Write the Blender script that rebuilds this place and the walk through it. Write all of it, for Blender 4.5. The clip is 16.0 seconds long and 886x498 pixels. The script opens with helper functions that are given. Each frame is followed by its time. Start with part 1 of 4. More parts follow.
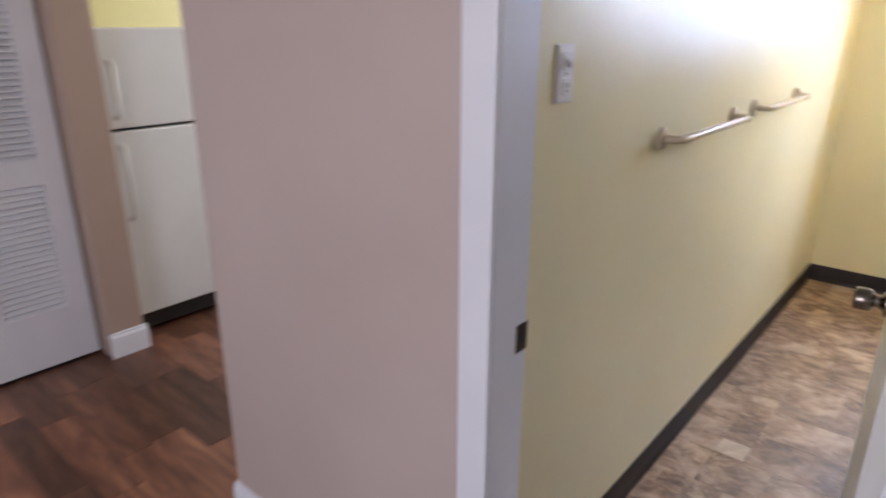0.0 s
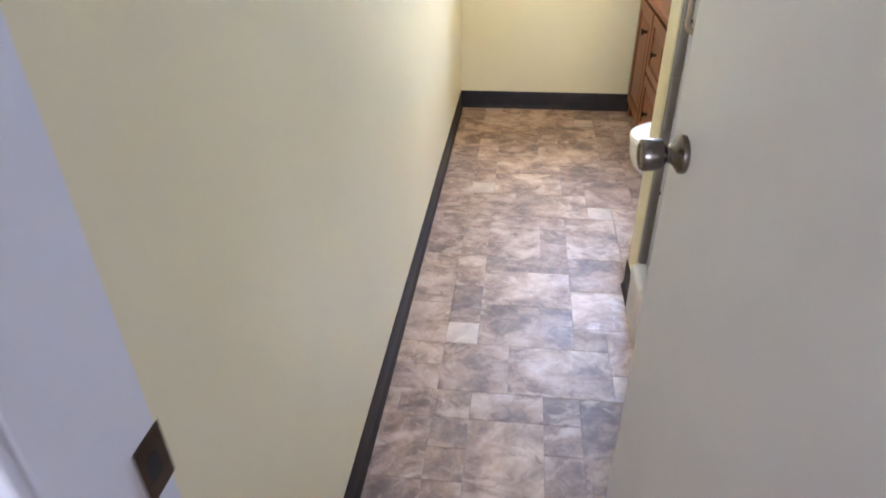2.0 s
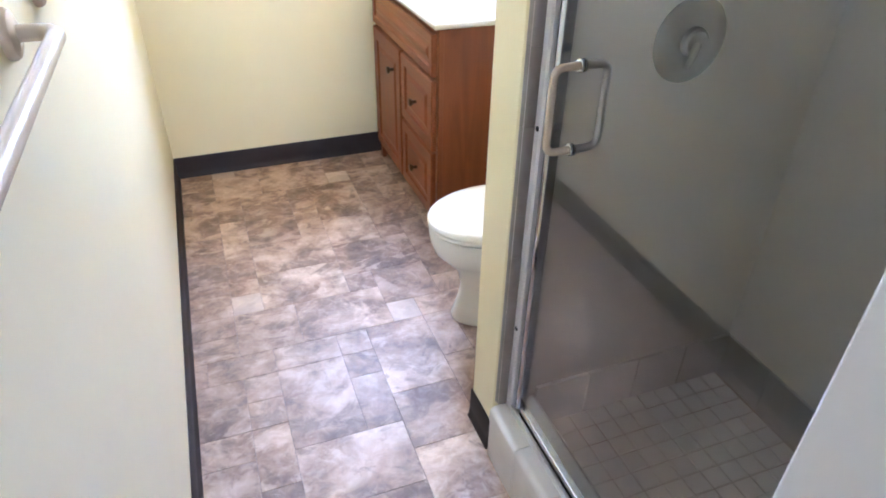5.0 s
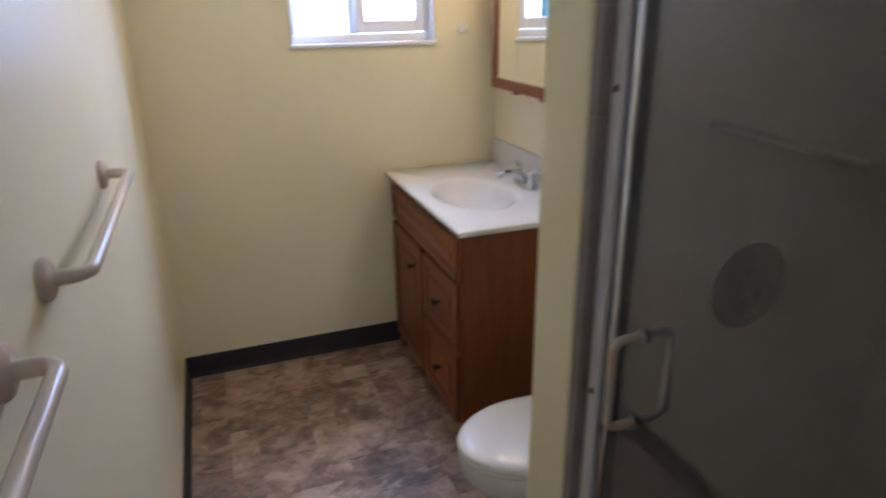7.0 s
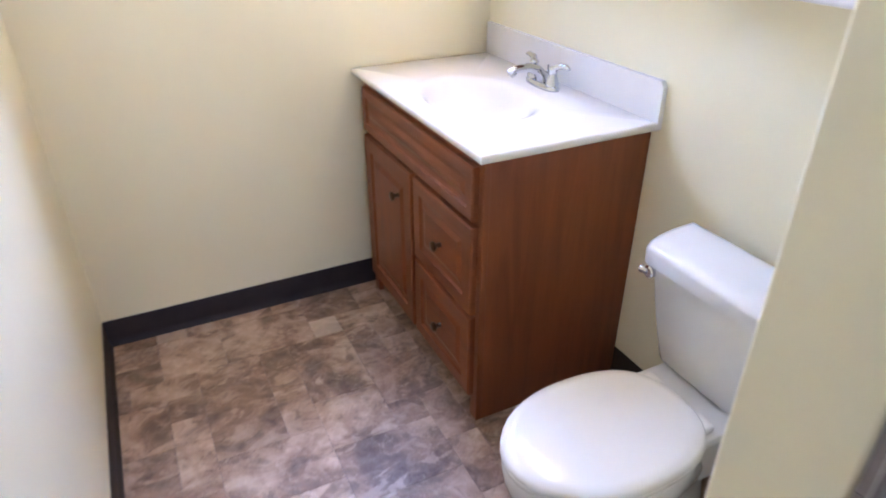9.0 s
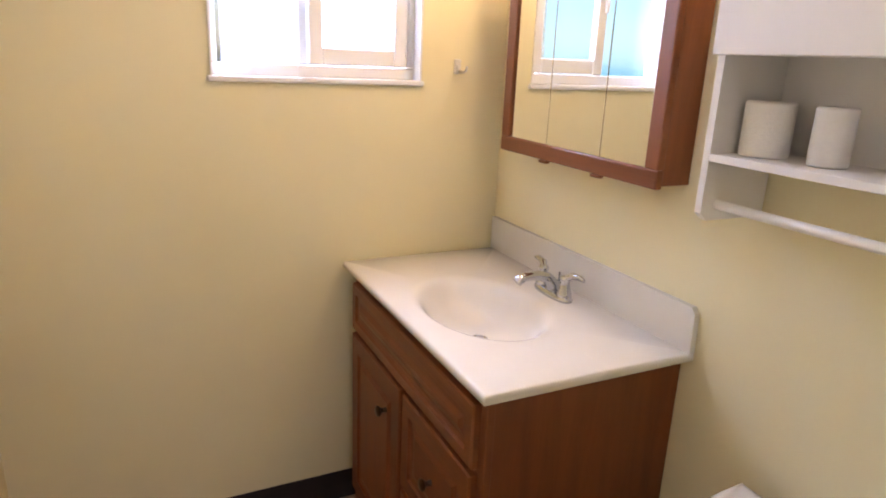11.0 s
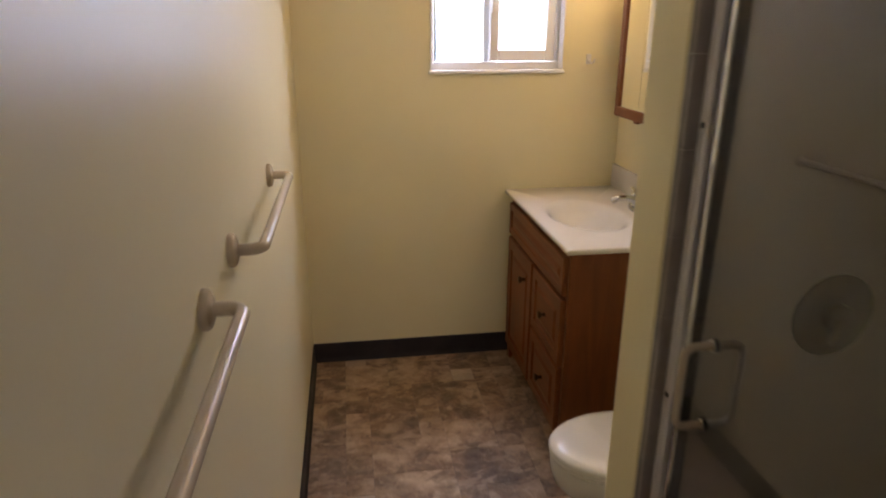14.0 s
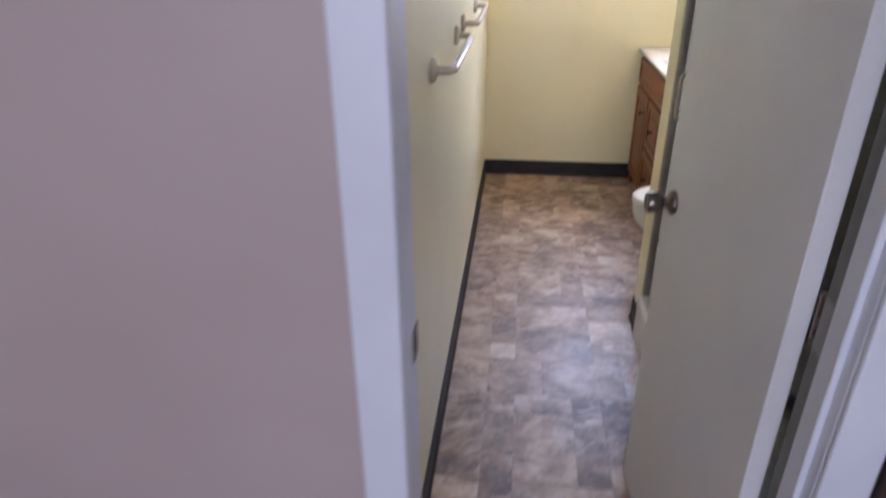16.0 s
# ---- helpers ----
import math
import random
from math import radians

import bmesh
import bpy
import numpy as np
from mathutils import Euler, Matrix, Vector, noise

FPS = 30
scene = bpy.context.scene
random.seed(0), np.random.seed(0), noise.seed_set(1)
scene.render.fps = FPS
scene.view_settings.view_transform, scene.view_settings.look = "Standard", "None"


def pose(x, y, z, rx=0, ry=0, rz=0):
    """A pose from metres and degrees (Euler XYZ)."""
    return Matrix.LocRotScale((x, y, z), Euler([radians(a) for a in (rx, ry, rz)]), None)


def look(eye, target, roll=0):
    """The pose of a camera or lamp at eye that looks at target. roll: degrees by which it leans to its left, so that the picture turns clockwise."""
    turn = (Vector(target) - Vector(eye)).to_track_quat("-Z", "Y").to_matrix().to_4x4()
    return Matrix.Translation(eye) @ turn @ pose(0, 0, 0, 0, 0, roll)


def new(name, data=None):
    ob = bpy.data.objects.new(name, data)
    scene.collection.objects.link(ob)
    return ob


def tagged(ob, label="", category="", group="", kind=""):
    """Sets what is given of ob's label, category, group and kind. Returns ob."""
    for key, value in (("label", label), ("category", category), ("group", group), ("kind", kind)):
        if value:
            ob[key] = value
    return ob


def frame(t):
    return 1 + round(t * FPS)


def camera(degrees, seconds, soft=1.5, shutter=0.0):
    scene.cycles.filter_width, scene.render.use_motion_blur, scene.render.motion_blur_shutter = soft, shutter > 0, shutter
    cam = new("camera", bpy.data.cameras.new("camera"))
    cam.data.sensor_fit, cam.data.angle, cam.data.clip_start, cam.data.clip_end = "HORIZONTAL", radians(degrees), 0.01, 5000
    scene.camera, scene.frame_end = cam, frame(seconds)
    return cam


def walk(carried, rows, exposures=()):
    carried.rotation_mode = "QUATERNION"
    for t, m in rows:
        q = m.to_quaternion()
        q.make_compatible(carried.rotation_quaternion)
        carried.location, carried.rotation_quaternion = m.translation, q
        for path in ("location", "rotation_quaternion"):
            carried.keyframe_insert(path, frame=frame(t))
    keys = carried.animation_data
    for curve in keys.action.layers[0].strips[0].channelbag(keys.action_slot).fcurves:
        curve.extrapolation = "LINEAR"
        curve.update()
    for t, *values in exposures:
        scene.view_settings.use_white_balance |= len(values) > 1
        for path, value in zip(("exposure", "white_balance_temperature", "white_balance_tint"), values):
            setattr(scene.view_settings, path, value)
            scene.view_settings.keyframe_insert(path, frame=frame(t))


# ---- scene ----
cam = camera(69.5, 16.0, soft=1.8, shutter=0.5)
PATH = [
    (0, (0.686, 0.024, 1.502), (-0.539, 1.462, 0.846), 0.1),
    (0.5, (0.496, 0.21, 1.473), (-0.245, 1.925, 0.757), -2.5),
    (1, (0.351, 0.342, 1.39), (0.152, 2.054, 0.377), -3.0),
    (1.5, (0.342, 0.52, 1.339), (0.162, 2.198, 0.265), -1.5),
    (2, (0.352, 0.667, 1.346), (0.136, 2.344, 0.277), -1.1),
    (2.5, (0.315, 0.841, 1.344), (0.222, 2.491, 0.217), -4.3),
    (3, (0.216, 1.036, 1.371), (0.341, 2.726, 0.309), -5.8),
    (5.5, (0.217, 1.511, 1.44), (0.858, 3.032, 0.309), 0.8),
    (6, (0.258, 1.577, 1.486), (0.982, 3.274, 0.715), -4.0),
    (6.5, (0.262, 1.628, 1.70), (1.162, 3.321, 1.13), -1.7),
    (7, (0.239, 1.662, 1.565), (0.875, 3.417, 0.847), -0.8),
    (7.5, (0.23, 1.867, 1.515), (0.721, 3.677, 0.819), -1.7),
    (8, (0.238, 2.022, 1.489), (0.868, 3.776, 0.762), -0.5),
    (8.5, (0.198, 2.091, 1.455), (0.904, 3.72, 0.535), 1.0),
    (9, (0.265, 2.289, 1.419), (1.033, 3.841, 0.419), 0.0),
    (9.5, (0.33, 2.509, 1.389), (1.317, 3.962, 0.432), 1.3),
    (10, (0.398, 2.614, 1.419), (1.405, 4.179, 0.685), 2.4),
    (12.5, (0.289, 2.142, 1.549), (0.720, 4.019, 1.010), -0.4),
    (13, (0.22, 1.95, 1.579), (0.496, 3.837, 0.977), -0.3),
    (13.5, (0.221, 1.833, 1.586), (0.529, 3.739, 1.062), -0.1),
    (14, (0.217, 1.476, 1.599), (0.496, 3.344, 0.943), 0.1),
    (14.5, (0.251, 1.16, 1.64), (0.48, 3.054, 1.038), -1.6),
    (15, (0.323, 0.858, 1.642), (0.368, 2.756, 1.013), -2.2),
    (15.5, (0.313, 0.475, 1.569), (0.148, 2.333, 0.848), 2.1),
    (16, (0.226, 0.127, 1.529), (0.008, 1.904, 0.637), -0.5),
]
EXPOSURES = [(0.0, 0.72, 6800, 11), (0.5, 0.28, 6700, 9), (1.0, 0.94, 6200, 11), (1.5, 1.22, 6500, 11), (2.0, 1.26, 6000, 11), (3.0, 1.22, 5700, 13), (5.5, 1.50, 5200, 15), (6.0, 0.84, 5000, 18), (6.5, 0.15, 4900, 19), (7.0, -0.42, 5800, 18), (7.5, 0.46, 5200, 21), (8.0, 0.42, 5200, 22),
             (8.5, 0.58, 5150, 25), (9.0, 0.80, 5250, 24), (9.5, 0.61, 5450, 22), (10.0, 0.60, 5450, 22), (11.2, -0.2, 8600, 28), (12.3, -1.14, 80000, 42), (13.0, -0.44, 20000, 31), (13.5, -0.68, 9400, 23), (14.0, -0.72, 8200, 21), (14.5, -0.54, 7100, 22), (15.0, -0.66, 7000, 26), (15.5, -0.10, 6500, 22), (16.0, 0.45, 5900, 16)]
walk(cam, [(t, look(eye, target, roll)) for t, eye, target, roll in PATH], EXPOSURES)

# ---- world and large lights ----
world = bpy.data.worlds.new("world")
scene.world = world
world.use_nodes = True
wn = world.node_tree
sky = wn.nodes.new("ShaderNodeTexSky")
sky.sky_type, sky.sun_disc = "NISHITA", False
sky.sun_elevation, sky.sun_rotation = radians(52), radians(150)
wn.nodes["Background"].inputs[1].default_value = 0.12
wn.links.new(sky.outputs[0], wn.nodes["Background"].inputs[0])

sun_data = bpy.data.lights.new("sun", "SUN")
sun_data.energy, sun_data.angle, sun_data.color = 3.0, radians(0.5), (1.0, 0.95, 0.87)
sun = new("sun", sun_data)
sun.matrix_world = look((0.5 * 8, -0.866 * 8, 10.2), (0, 0, 0))


def window_light(name, m, w, h, watts, colour):
    d = bpy.data.lights.new(name, "AREA")
    d.shape, d.size, d.size_y, d.energy, d.color = "RECTANGLE", w, h, watts, colour
    ob = new(name, d)
    ob.matrix_world = m
    return ob


window_light("bathroom_window_daylight", look((1.09, 5.1, 2.25), (1.09, 0, 2.25)), 0.74, 2.2, 205, (0.66, 0.80, 1.20))
window_light("bathroom_window_side_daylight", look((2.02, 5.1, 2.25), (2.02, 0, 2.25)), 1.10, 2.2, 250, (0.60, 0.79, 1.34))
# added teal panel that colours the window panes in the mirror; nothing stands there
window_light("bathroom_window_teal_light", look((-0.46, 5.1, 2.25), (-0.46, 0, 2.25)), 2.3, 2.2, 17, (0.13, 0.62, 1.0))
window_light("hall_window_daylight", look((0.2, -2.62, 1.5), (0.2, 0, 1.4)), 1.5, 1.2, 38, (0.80, 0.83, 1.0))
# added lamp outside an invented opening, brightens the kitchen and fridge
window_light("kitchen_fill_light", look((-2.1, 3.38, 1.55), (-2.1, 0, 1.2)), 1.15, 1.05, 25, (0.86, 0.92, 1.0))


# ---- materials ----
def material(name, rough=0.5, metal=0.0, spec=0.5):
    m = bpy.data.materials.new(name)
    m.use_nodes = True
    b = m.node_tree.nodes["Principled BSDF"]
    b.inputs["Roughness"].default_value = rough
    b.inputs["Metallic"].default_value = metal
    b.inputs["Specular IOR Level"].default_value = spec
    return m, m.node_tree, b


def coords(nt, scale=(1, 1, 1), offset_random=0.0):
    geo = nt.nodes.new("ShaderNodeNewGeometry")
    mp = nt.nodes.new("ShaderNodeMapping")
    mp.inputs["Scale"].default_value = scale
    nt.links.new(geo.outputs["Position"], mp.inputs[0])
    if offset_random:
        oi = nt.nodes.new("ShaderNodeObjectInfo")
        mul = nt.nodes.new("ShaderNodeMath")
        mul.operation = "MULTIPLY"
        mul.inputs[1].default_value = offset_random
        nt.links.new(oi.outputs["Random"], mul.inputs[0])
        nt.links.new(mul.outputs[0], mp.inputs["Location"])
    return mp.outputs[0]


def noise_tex(nt, vec, scale, detail=4.0, rough=0.55, distort=0.0):
    n = nt.nodes.new("ShaderNodeTexNoise")
    n.inputs["Scale"].default_value = scale
    n.inputs["Detail"].default_value = detail
    n.inputs["Roughness"].default_value = rough
    n.inputs["Distortion"].default_value = distort
    nt.links.new(vec, n.inputs["Vector"])
    return n.outputs["Fac"]


def ramp(nt, fac, stops):
    r = nt.nodes.new("ShaderNodeValToRGB")
    e = r.color_ramp.elements
    while len(e) < len(stops):
        e.new(0.5)
    for el, (p, c) in zip(e, stops):
        el.position, el.color = p, (*c, 1)
    nt.links.new(fac, r.inputs[0])
    return r.outputs[0]


def mix(nt, fac, a, b, mode="MIX"):
    n = nt.nodes.new("ShaderNodeMix")
    n.data_type, n.blend_type = "RGBA", mode
    for sock, v in ((n.inputs[0], fac), (n.inputs[6], a), (n.inputs[7], b)):
        if isinstance(v, (int, float)):
            sock.default_value = v
        elif isinstance(v, tuple):
            sock.default_value = (*v, 1)
        else:
            nt.links.new(v, sock)
    return n.outputs[2]


def bump(nt, b, height, strength=0.1, dist=0.01):
    n = nt.nodes.new("ShaderNodeBump")
    n.inputs["Strength"].default_value = strength
    n.inputs["Distance"].default_value = dist
    nt.links.new(height, n.inputs["Height"])
    nt.links.new(n.outputs[0], b.inputs["Normal"])


def rough_from(nt, b, fac, lo, hi):
    n = nt.nodes.new("ShaderNodeMapRange")
    n.inputs[3].default_value, n.inputs[4].default_value = lo, hi
    nt.links.new(fac, n.inputs[0])
    nt.links.new(n.outputs[0], b.inputs["Roughness"])


def mottled(name, c1, c2, scale, rough, spread=0.12, metal=0.0, fine=180, relief=0.05, spec=0.5):
    """A painted or moulded surface: two near colours in soft patches, fine relief, uneven gloss."""
    m, nt, b = material(name, rough, metal, spec)
    v = coords(nt)
    a = noise_tex(nt, v, scale, 3)
    f = noise_tex(nt, v, fine, 2)
    nt.links.new(ramp(nt, a, [(0.3, c1), (0.7, c2)]), b.inputs["Base Color"])
    rough_from(nt, b, a, rough - spread / 2, rough + spread / 2)
    if relief:
        bump(nt, b, f, relief, 0.002)
    return m


M_YELLOW = mottled("yellow_semi_gloss_paint", (0.78, 0.71, 0.465), (0.815, 0.745, 0.50), 2.2, 0.315, 0.03, fine=60, relief=0.05, spec=0.15)
M_KITCHEN = mottled("kitchen_yellow_paint", (0.70, 0.60, 0.27), (0.75, 0.65, 0.31), 2.2, 0.5, 0.08, fine=90, relief=0.1)
M_HALL = mottled("mauve_beige_wall_paint", (0.46, 0.375, 0.34), (0.51, 0.42, 0.385), 2.0, 0.55, 0.1, fine=110, relief=0.12)
M_TAN = mottled("tan_wall_paint", (0.42, 0.31, 0.25), (0.46, 0.345, 0.28), 2.0, 0.55, 0.1, fine=110, relief=0.1)
M_CEIL = mottled("ceiling_paint", (0.80, 0.78, 0.74), (0.84, 0.82, 0.78), 3.0, 0.8, 0.1, fine=60, relief=0.25)
M_WHITE = mottled("white_trim_paint", (0.71, 0.72, 0.765), (0.77, 0.78, 0.82), 4.0, 0.35, 0.1, fine=70, relief=0.06)
M_DOOR = mottled("off_white_door_paint", (0.70, 0.68, 0.65), (0.76, 0.74, 0.71), 3.0, 0.38, 0.1, fine=60, relief=0.08)
M_COVE = mottled("dark_vinyl_cove_base", (0.020, 0.015, 0.014), (0.032, 0.024, 0.022), 9, 0.5, 0.14, relief=0.05, spec=0.25)
M_PORCELAIN = mottled("white_porcelain", (0.64, 0.625, 0.57), (0.68, 0.665, 0.605), 3, 0.10, 0.05, relief=0.0)
M_SEAT = mottled("white_plastic_seat", (0.70, 0.675, 0.61), (0.74, 0.715, 0.65), 3, 0.15, 0.06, relief=0.0)
M_MARBLE = mottled("white_cultured_marble", (0.69, 0.66, 0.595), (0.735, 0.705, 0.64), 5, 0.16, 0.06, relief=0.0)
M_BAR = mottled("off_white_enamel", (0.60, 0.50, 0.36), (0.66, 0.56, 0.42), 6, 0.22, 0.08, relief=0.0)
M_LAMINATE = mottled("white_laminate", (0.76, 0.74, 0.71), (0.80, 0.78, 0.75), 5, 0.35, 0.1, relief=0.03)
M_CHROME = mottled("chrome", (0.55, 0.57, 0.62), (0.63, 0.65, 0.69), 12, 0.09, 0.06, 1.0, relief=0.0)
M_ALU = mottled("brushed_aluminium", (0.68, 0.68, 0.69), (0.76, 0.76, 0.77), 14, 0.30, 0.14, 1.0, relief=0.04)
M_CHANNEL = mottled("satin_aluminium", (0.80, 0.80, 0.82), (0.86, 0.86, 0.88), 10, 0.38, 0.1, 0.35, relief=0.03)
M_NICKEL = mottled("worn_satin_nickel", (0.30, 0.26, 0.22), (0.40, 0.35, 0.30), 20, 0.28, 0.15, 1.0, relief=0.03)
M_KNOB = mottled("dark_worn_nickel", (0.13, 0.11, 0.095), (0.24, 0.21, 0.18), 26, 0.22, 0.16, 1.0, relief=0.03)
# base colour darkened for the dim shower that the chrome valve mirrors
M_VALVE = mottled("darkened_metal", (0.032, 0.036, 0.046), (0.065, 0.070, 0.082), 18, 0.33, 0.16, 1.0, relief=0.03)
M_BRONZE = mottled("dark_bronze", (0.075, 0.052, 0.036), (0.11, 0.078, 0.052), 30, 0.38, 0.15, 1.0, relief=0.03)
M_RUBBER = mottled("black_gasket", (0.012, 0.012, 0.012), (0.02, 0.02, 0.02), 20, 0.6, 0.1, relief=0.0)
M_VINYL = mottled("white_vinyl_frame", (0.76, 0.76, 0.75), (0.80, 0.80, 0.79), 6, 0.35, 0.1, relief=0.02)
M_FRIDGE = mottled("white_fridge_enamel", (0.70, 0.69, 0.68), (0.75, 0.74, 0.73), 3, 0.3, 0.1, fine=140, relief=0.08)
M_DARK = mottled("dark_plastic", (0.02, 0.02, 0.02), (0.035, 0.033, 0.03), 10, 0.5, 0.1, relief=0.0)
M_PAPER = mottled("toilet_paper", (0.78, 0.77, 0.75), (0.83, 0.82, 0.80), 30, 0.9, 0.05, fine=160, relief=0.3, spec=0.2)
M_CARD = mottled("cardboard_core", (0.30, 0.22, 0.14), (0.36, 0.27, 0.18), 30, 0.9, 0.05, relief=0.1)
M_SHOWER = mottled("grey_shower_wall_panel", (0.60, 0.57, 0.515), (0.66, 0.63, 0.575), 4, 0.25, 0.1, relief=0.03)
M_BAND = mottled("grey_shower_base_tile", (0.50, 0.48, 0.45), (0.56, 0.54, 0.51), 8, 0.3, 0.1, relief=0.04)
M_GROUT = mottled("grout", (0.36, 0.29, 0.21), (0.64, 0.60, 0.54), 6, 0.85, 0.1, relief=0.2)
M_SEAM = mottled("vinyl_seam", (0.085, 0.062, 0.052), (0.27, 0.21, 0.170), 7, 0.5, 0.1, relief=0.1)
M_RABBET = mottled("grey_green_rabbet", (0.16, 0.16, 0.13), (0.21, 0.205, 0.17), 14, 0.6, 0.1, relief=0.1)
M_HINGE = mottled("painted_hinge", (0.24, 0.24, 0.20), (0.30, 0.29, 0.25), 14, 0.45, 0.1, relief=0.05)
M_CURB = mottled("glazed_curb_tile", (0.66, 0.64, 0.60), (0.74, 0.72, 0.68), 9, 0.22, 0.1, relief=0.02)
M_MOSAIC = mottled("shower_mosaic_tile", (0.76, 0.74, 0.69), (0.81, 0.79, 0.74), 9, 0.35, 0.15, relief=0.04)
M_GREYSTRIP = mottled("grey_jamb_tile", (0.22, 0.19, 0.17), (0.29, 0.255, 0.23), 12, 0.32, 0.15, relief=0.06)
M_GRASS = mottled("ground_grass", (0.05, 0.08, 0.03), (0.09, 0.11, 0.05), 0.7, 0.9, 0.1, fine=8, relief=0.3)


def wood(name, dark, mid, light, axis):
    """Stained wood with grain along one axis (0, 1 or 2)."""
    m, nt, b = material(name, 0.42, spec=0.35)
    s = [9.0, 9.0, 9.0]
    s[axis] = 0.9
    v = coords(nt, tuple(s), 6.0)
    n1 = noise_tex(nt, v, 2.2, 6, 0.6, 0.8)
    s2 = [70.0, 70.0, 70.0]
    s2[axis] = 2.0
    n2 = noise_tex(nt, coords(nt, tuple(s2), 6.0), 2.0, 3, 0.6)
    base = ramp(nt, n1, [(0.28, dark), (0.5, mid), (0.75, light)])
    col = mix(nt, 0.1, base, ramp(nt, n2, [(0.35, dark), (0.65, light)]), "MIX")
    nt.links.new(col, b.inputs["Base Color"])
    rough_from(nt, b, n1, 0.36, 0.50)
    bump(nt, b, n2, 0.08, 0.002)
    return m


M_WOODV = wood("cherry_wood_upright", (0.140, 0.039, 0.0115), (0.188, 0.056, 0.0168), (0.225, 0.072, 0.0225), 2)
M_WOODH = wood("cherry_wood_level", (0.140, 0.039, 0.0115), (0.188, 0.056, 0.0168), (0.225, 0.072, 0.0225), 1)


def vinyl_tile_material(name, pale):
    m, nt, b = material(name, 0.34)
    v = coords(nt, (1, 1, 1), 37.0)
    oi = nt.nodes.new("ShaderNodeObjectInfo")
    big = noise_tex(nt, v, 4.5, 5, 0.58, 0.8)
    drift = noise_tex(nt, coords(nt, (1.0, 1.3, 1.0), 19.0), 7.0, 6, 0.60, 0.9)
    small = noise_tex(nt, v, 26.0, 5, 0.62, 0.8)
    base = ramp(nt, big, [(0.36, (0.108, 0.066, 0.042)), (0.45, (0.222, 0.146, 0.096)), (0.53, (0.335, 0.241, 0.167)), (0.63, (0.475, 0.366, 0.268))])
    col = mix(nt, ramp(nt, drift, [(0.51, (0, 0, 0)), (0.61, (0.68, 0.68, 0.68))]), base, (0.115, 0.082, 0.062))
    col = mix(nt, ramp(nt, drift, [(0.38, (0.70, 0.70, 0.70)), (0.46, (0, 0, 0))]), col, (0.49, 0.39, 0.295))
    vein = noise_tex(nt, coords(nt, (1.0, 1.25, 1.0), 23.0), 11.0, 7, 0.66, 1.6)
    col = mix(nt, ramp(nt, vein, [(0.30, (0.75, 0.75, 0.75)), (0.42, (0, 0, 0)), (0.58, (0, 0, 0)), (0.70, (0.55, 0.55, 0.55))]), col, ramp(nt, vein, [(0.45, (0.085, 0.055, 0.038)), (0.55, (0.52, 0.43, 0.34))]))
    col = mix(nt, 0.22, col, ramp(nt, small, [(0.38, (0.075, 0.054, 0.043)), (0.5, (0.25, 0.19, 0.15)), (0.64, (0.50, 0.43, 0.37))]))
    tint = ramp(nt, oi.outputs["Random"], [(0.0, (0.88, 0.79, 0.72)), (0.35, (1.06, 0.96, 0.87)), (0.6, (1.02, 0.95, 0.90)), (0.86, (1.14, 1.04, 0.94)), (1.0, (1.22, 1.14, 1.04))])
    if pale:
        col = mix(nt, 0.47, col, (0.60, 0.54, 0.46))
    nt.links.new(mix(nt, 1.0, col, tint, "MULTIPLY"), b.inputs["Base Color"])
    rough_from(nt, b, drift, 0.24, 0.70)
    bump(nt, b, small, 0.12, 0.002)
    return m


def plank_material():
    m, nt, b = material("dark_laminate_plank", 0.35)
    v = coords(nt, (1.3, 9, 9), 41.0)
    oi = nt.nodes.new("ShaderNodeObjectInfo")
    g = noise_tex(nt, v, 2.4, 6, 0.6, 1.0)
    f = noise_tex(nt, coords(nt, (3, 60, 60), 41.0), 2.0, 3)
    base = ramp(nt, g, [(0.3, (0.044, 0.019, 0.012)), (0.5, (0.155, 0.064, 0.039)), (0.72, (0.33, 0.158, 0.096))])
    col = mix(nt, 0.3, base, ramp(nt, f, [(0.3, (0.04, 0.017, 0.011)), (0.7, (0.17, 0.08, 0.05))]))
    tint = ramp(nt, oi.outputs["Random"], [(0.0, (0.5, 0.48, 0.46)), (0.5, (0.95, 0.92, 0.9)), (1.0, (1.7, 1.6, 1.5))])
    nt.links.new(mix(nt, 1.0, col, tint, "MULTIPLY"), b.inputs["Base Color"])
    rough_from(nt, b, g, 0.28, 0.42)
    bump(nt, b, f, 0.1, 0.002)
    return m


M_TILE, M_TILE_PALE, M_PLANK = vinyl_tile_material("stone_look_vinyl", False), vinyl_tile_material("pale_stone_look_vinyl", True), plank_material()

M_MIRROR, _nt, _b = material("mirror_silver", 0.02, 1.0)
_b.inputs["Base Color"].default_value = (0.86, 0.88, 0.87, 1)


def glass(name, rough, tint, ior=1.45):
    m, nt, b = material(name, rough)
    b.inputs["Base Color"].default_value = (*tint, 1)
    b.inputs["Transmission Weight"].default_value = 1.0
    b.inputs["IOR"].default_value = ior
    return m, nt, b


M_GLASS = glass("shower_glass", 0.02, (0.94, 0.95, 0.95))[0]
M_OBSCURE, _nt, _b = glass("obscure_window_glass", 0.06, (0.90, 0.96, 0.96))
bump(_nt, _b, noise_tex(_nt, coords(_nt), 120, 2), 0.10, 0.002)

M_BULB, _nt, _b = material("warm_lit_bulb", 0.4)
_b.inputs["Base Color"].default_value = (0.9, 0.85, 0.75, 1)
_b.inputs["Emission Color"].default_value = (1.0, 0.76, 0.46, 1)
_b.inputs["Emission Strength"].default_value = 72.0


# ---- building helpers ----
WORLD = {}


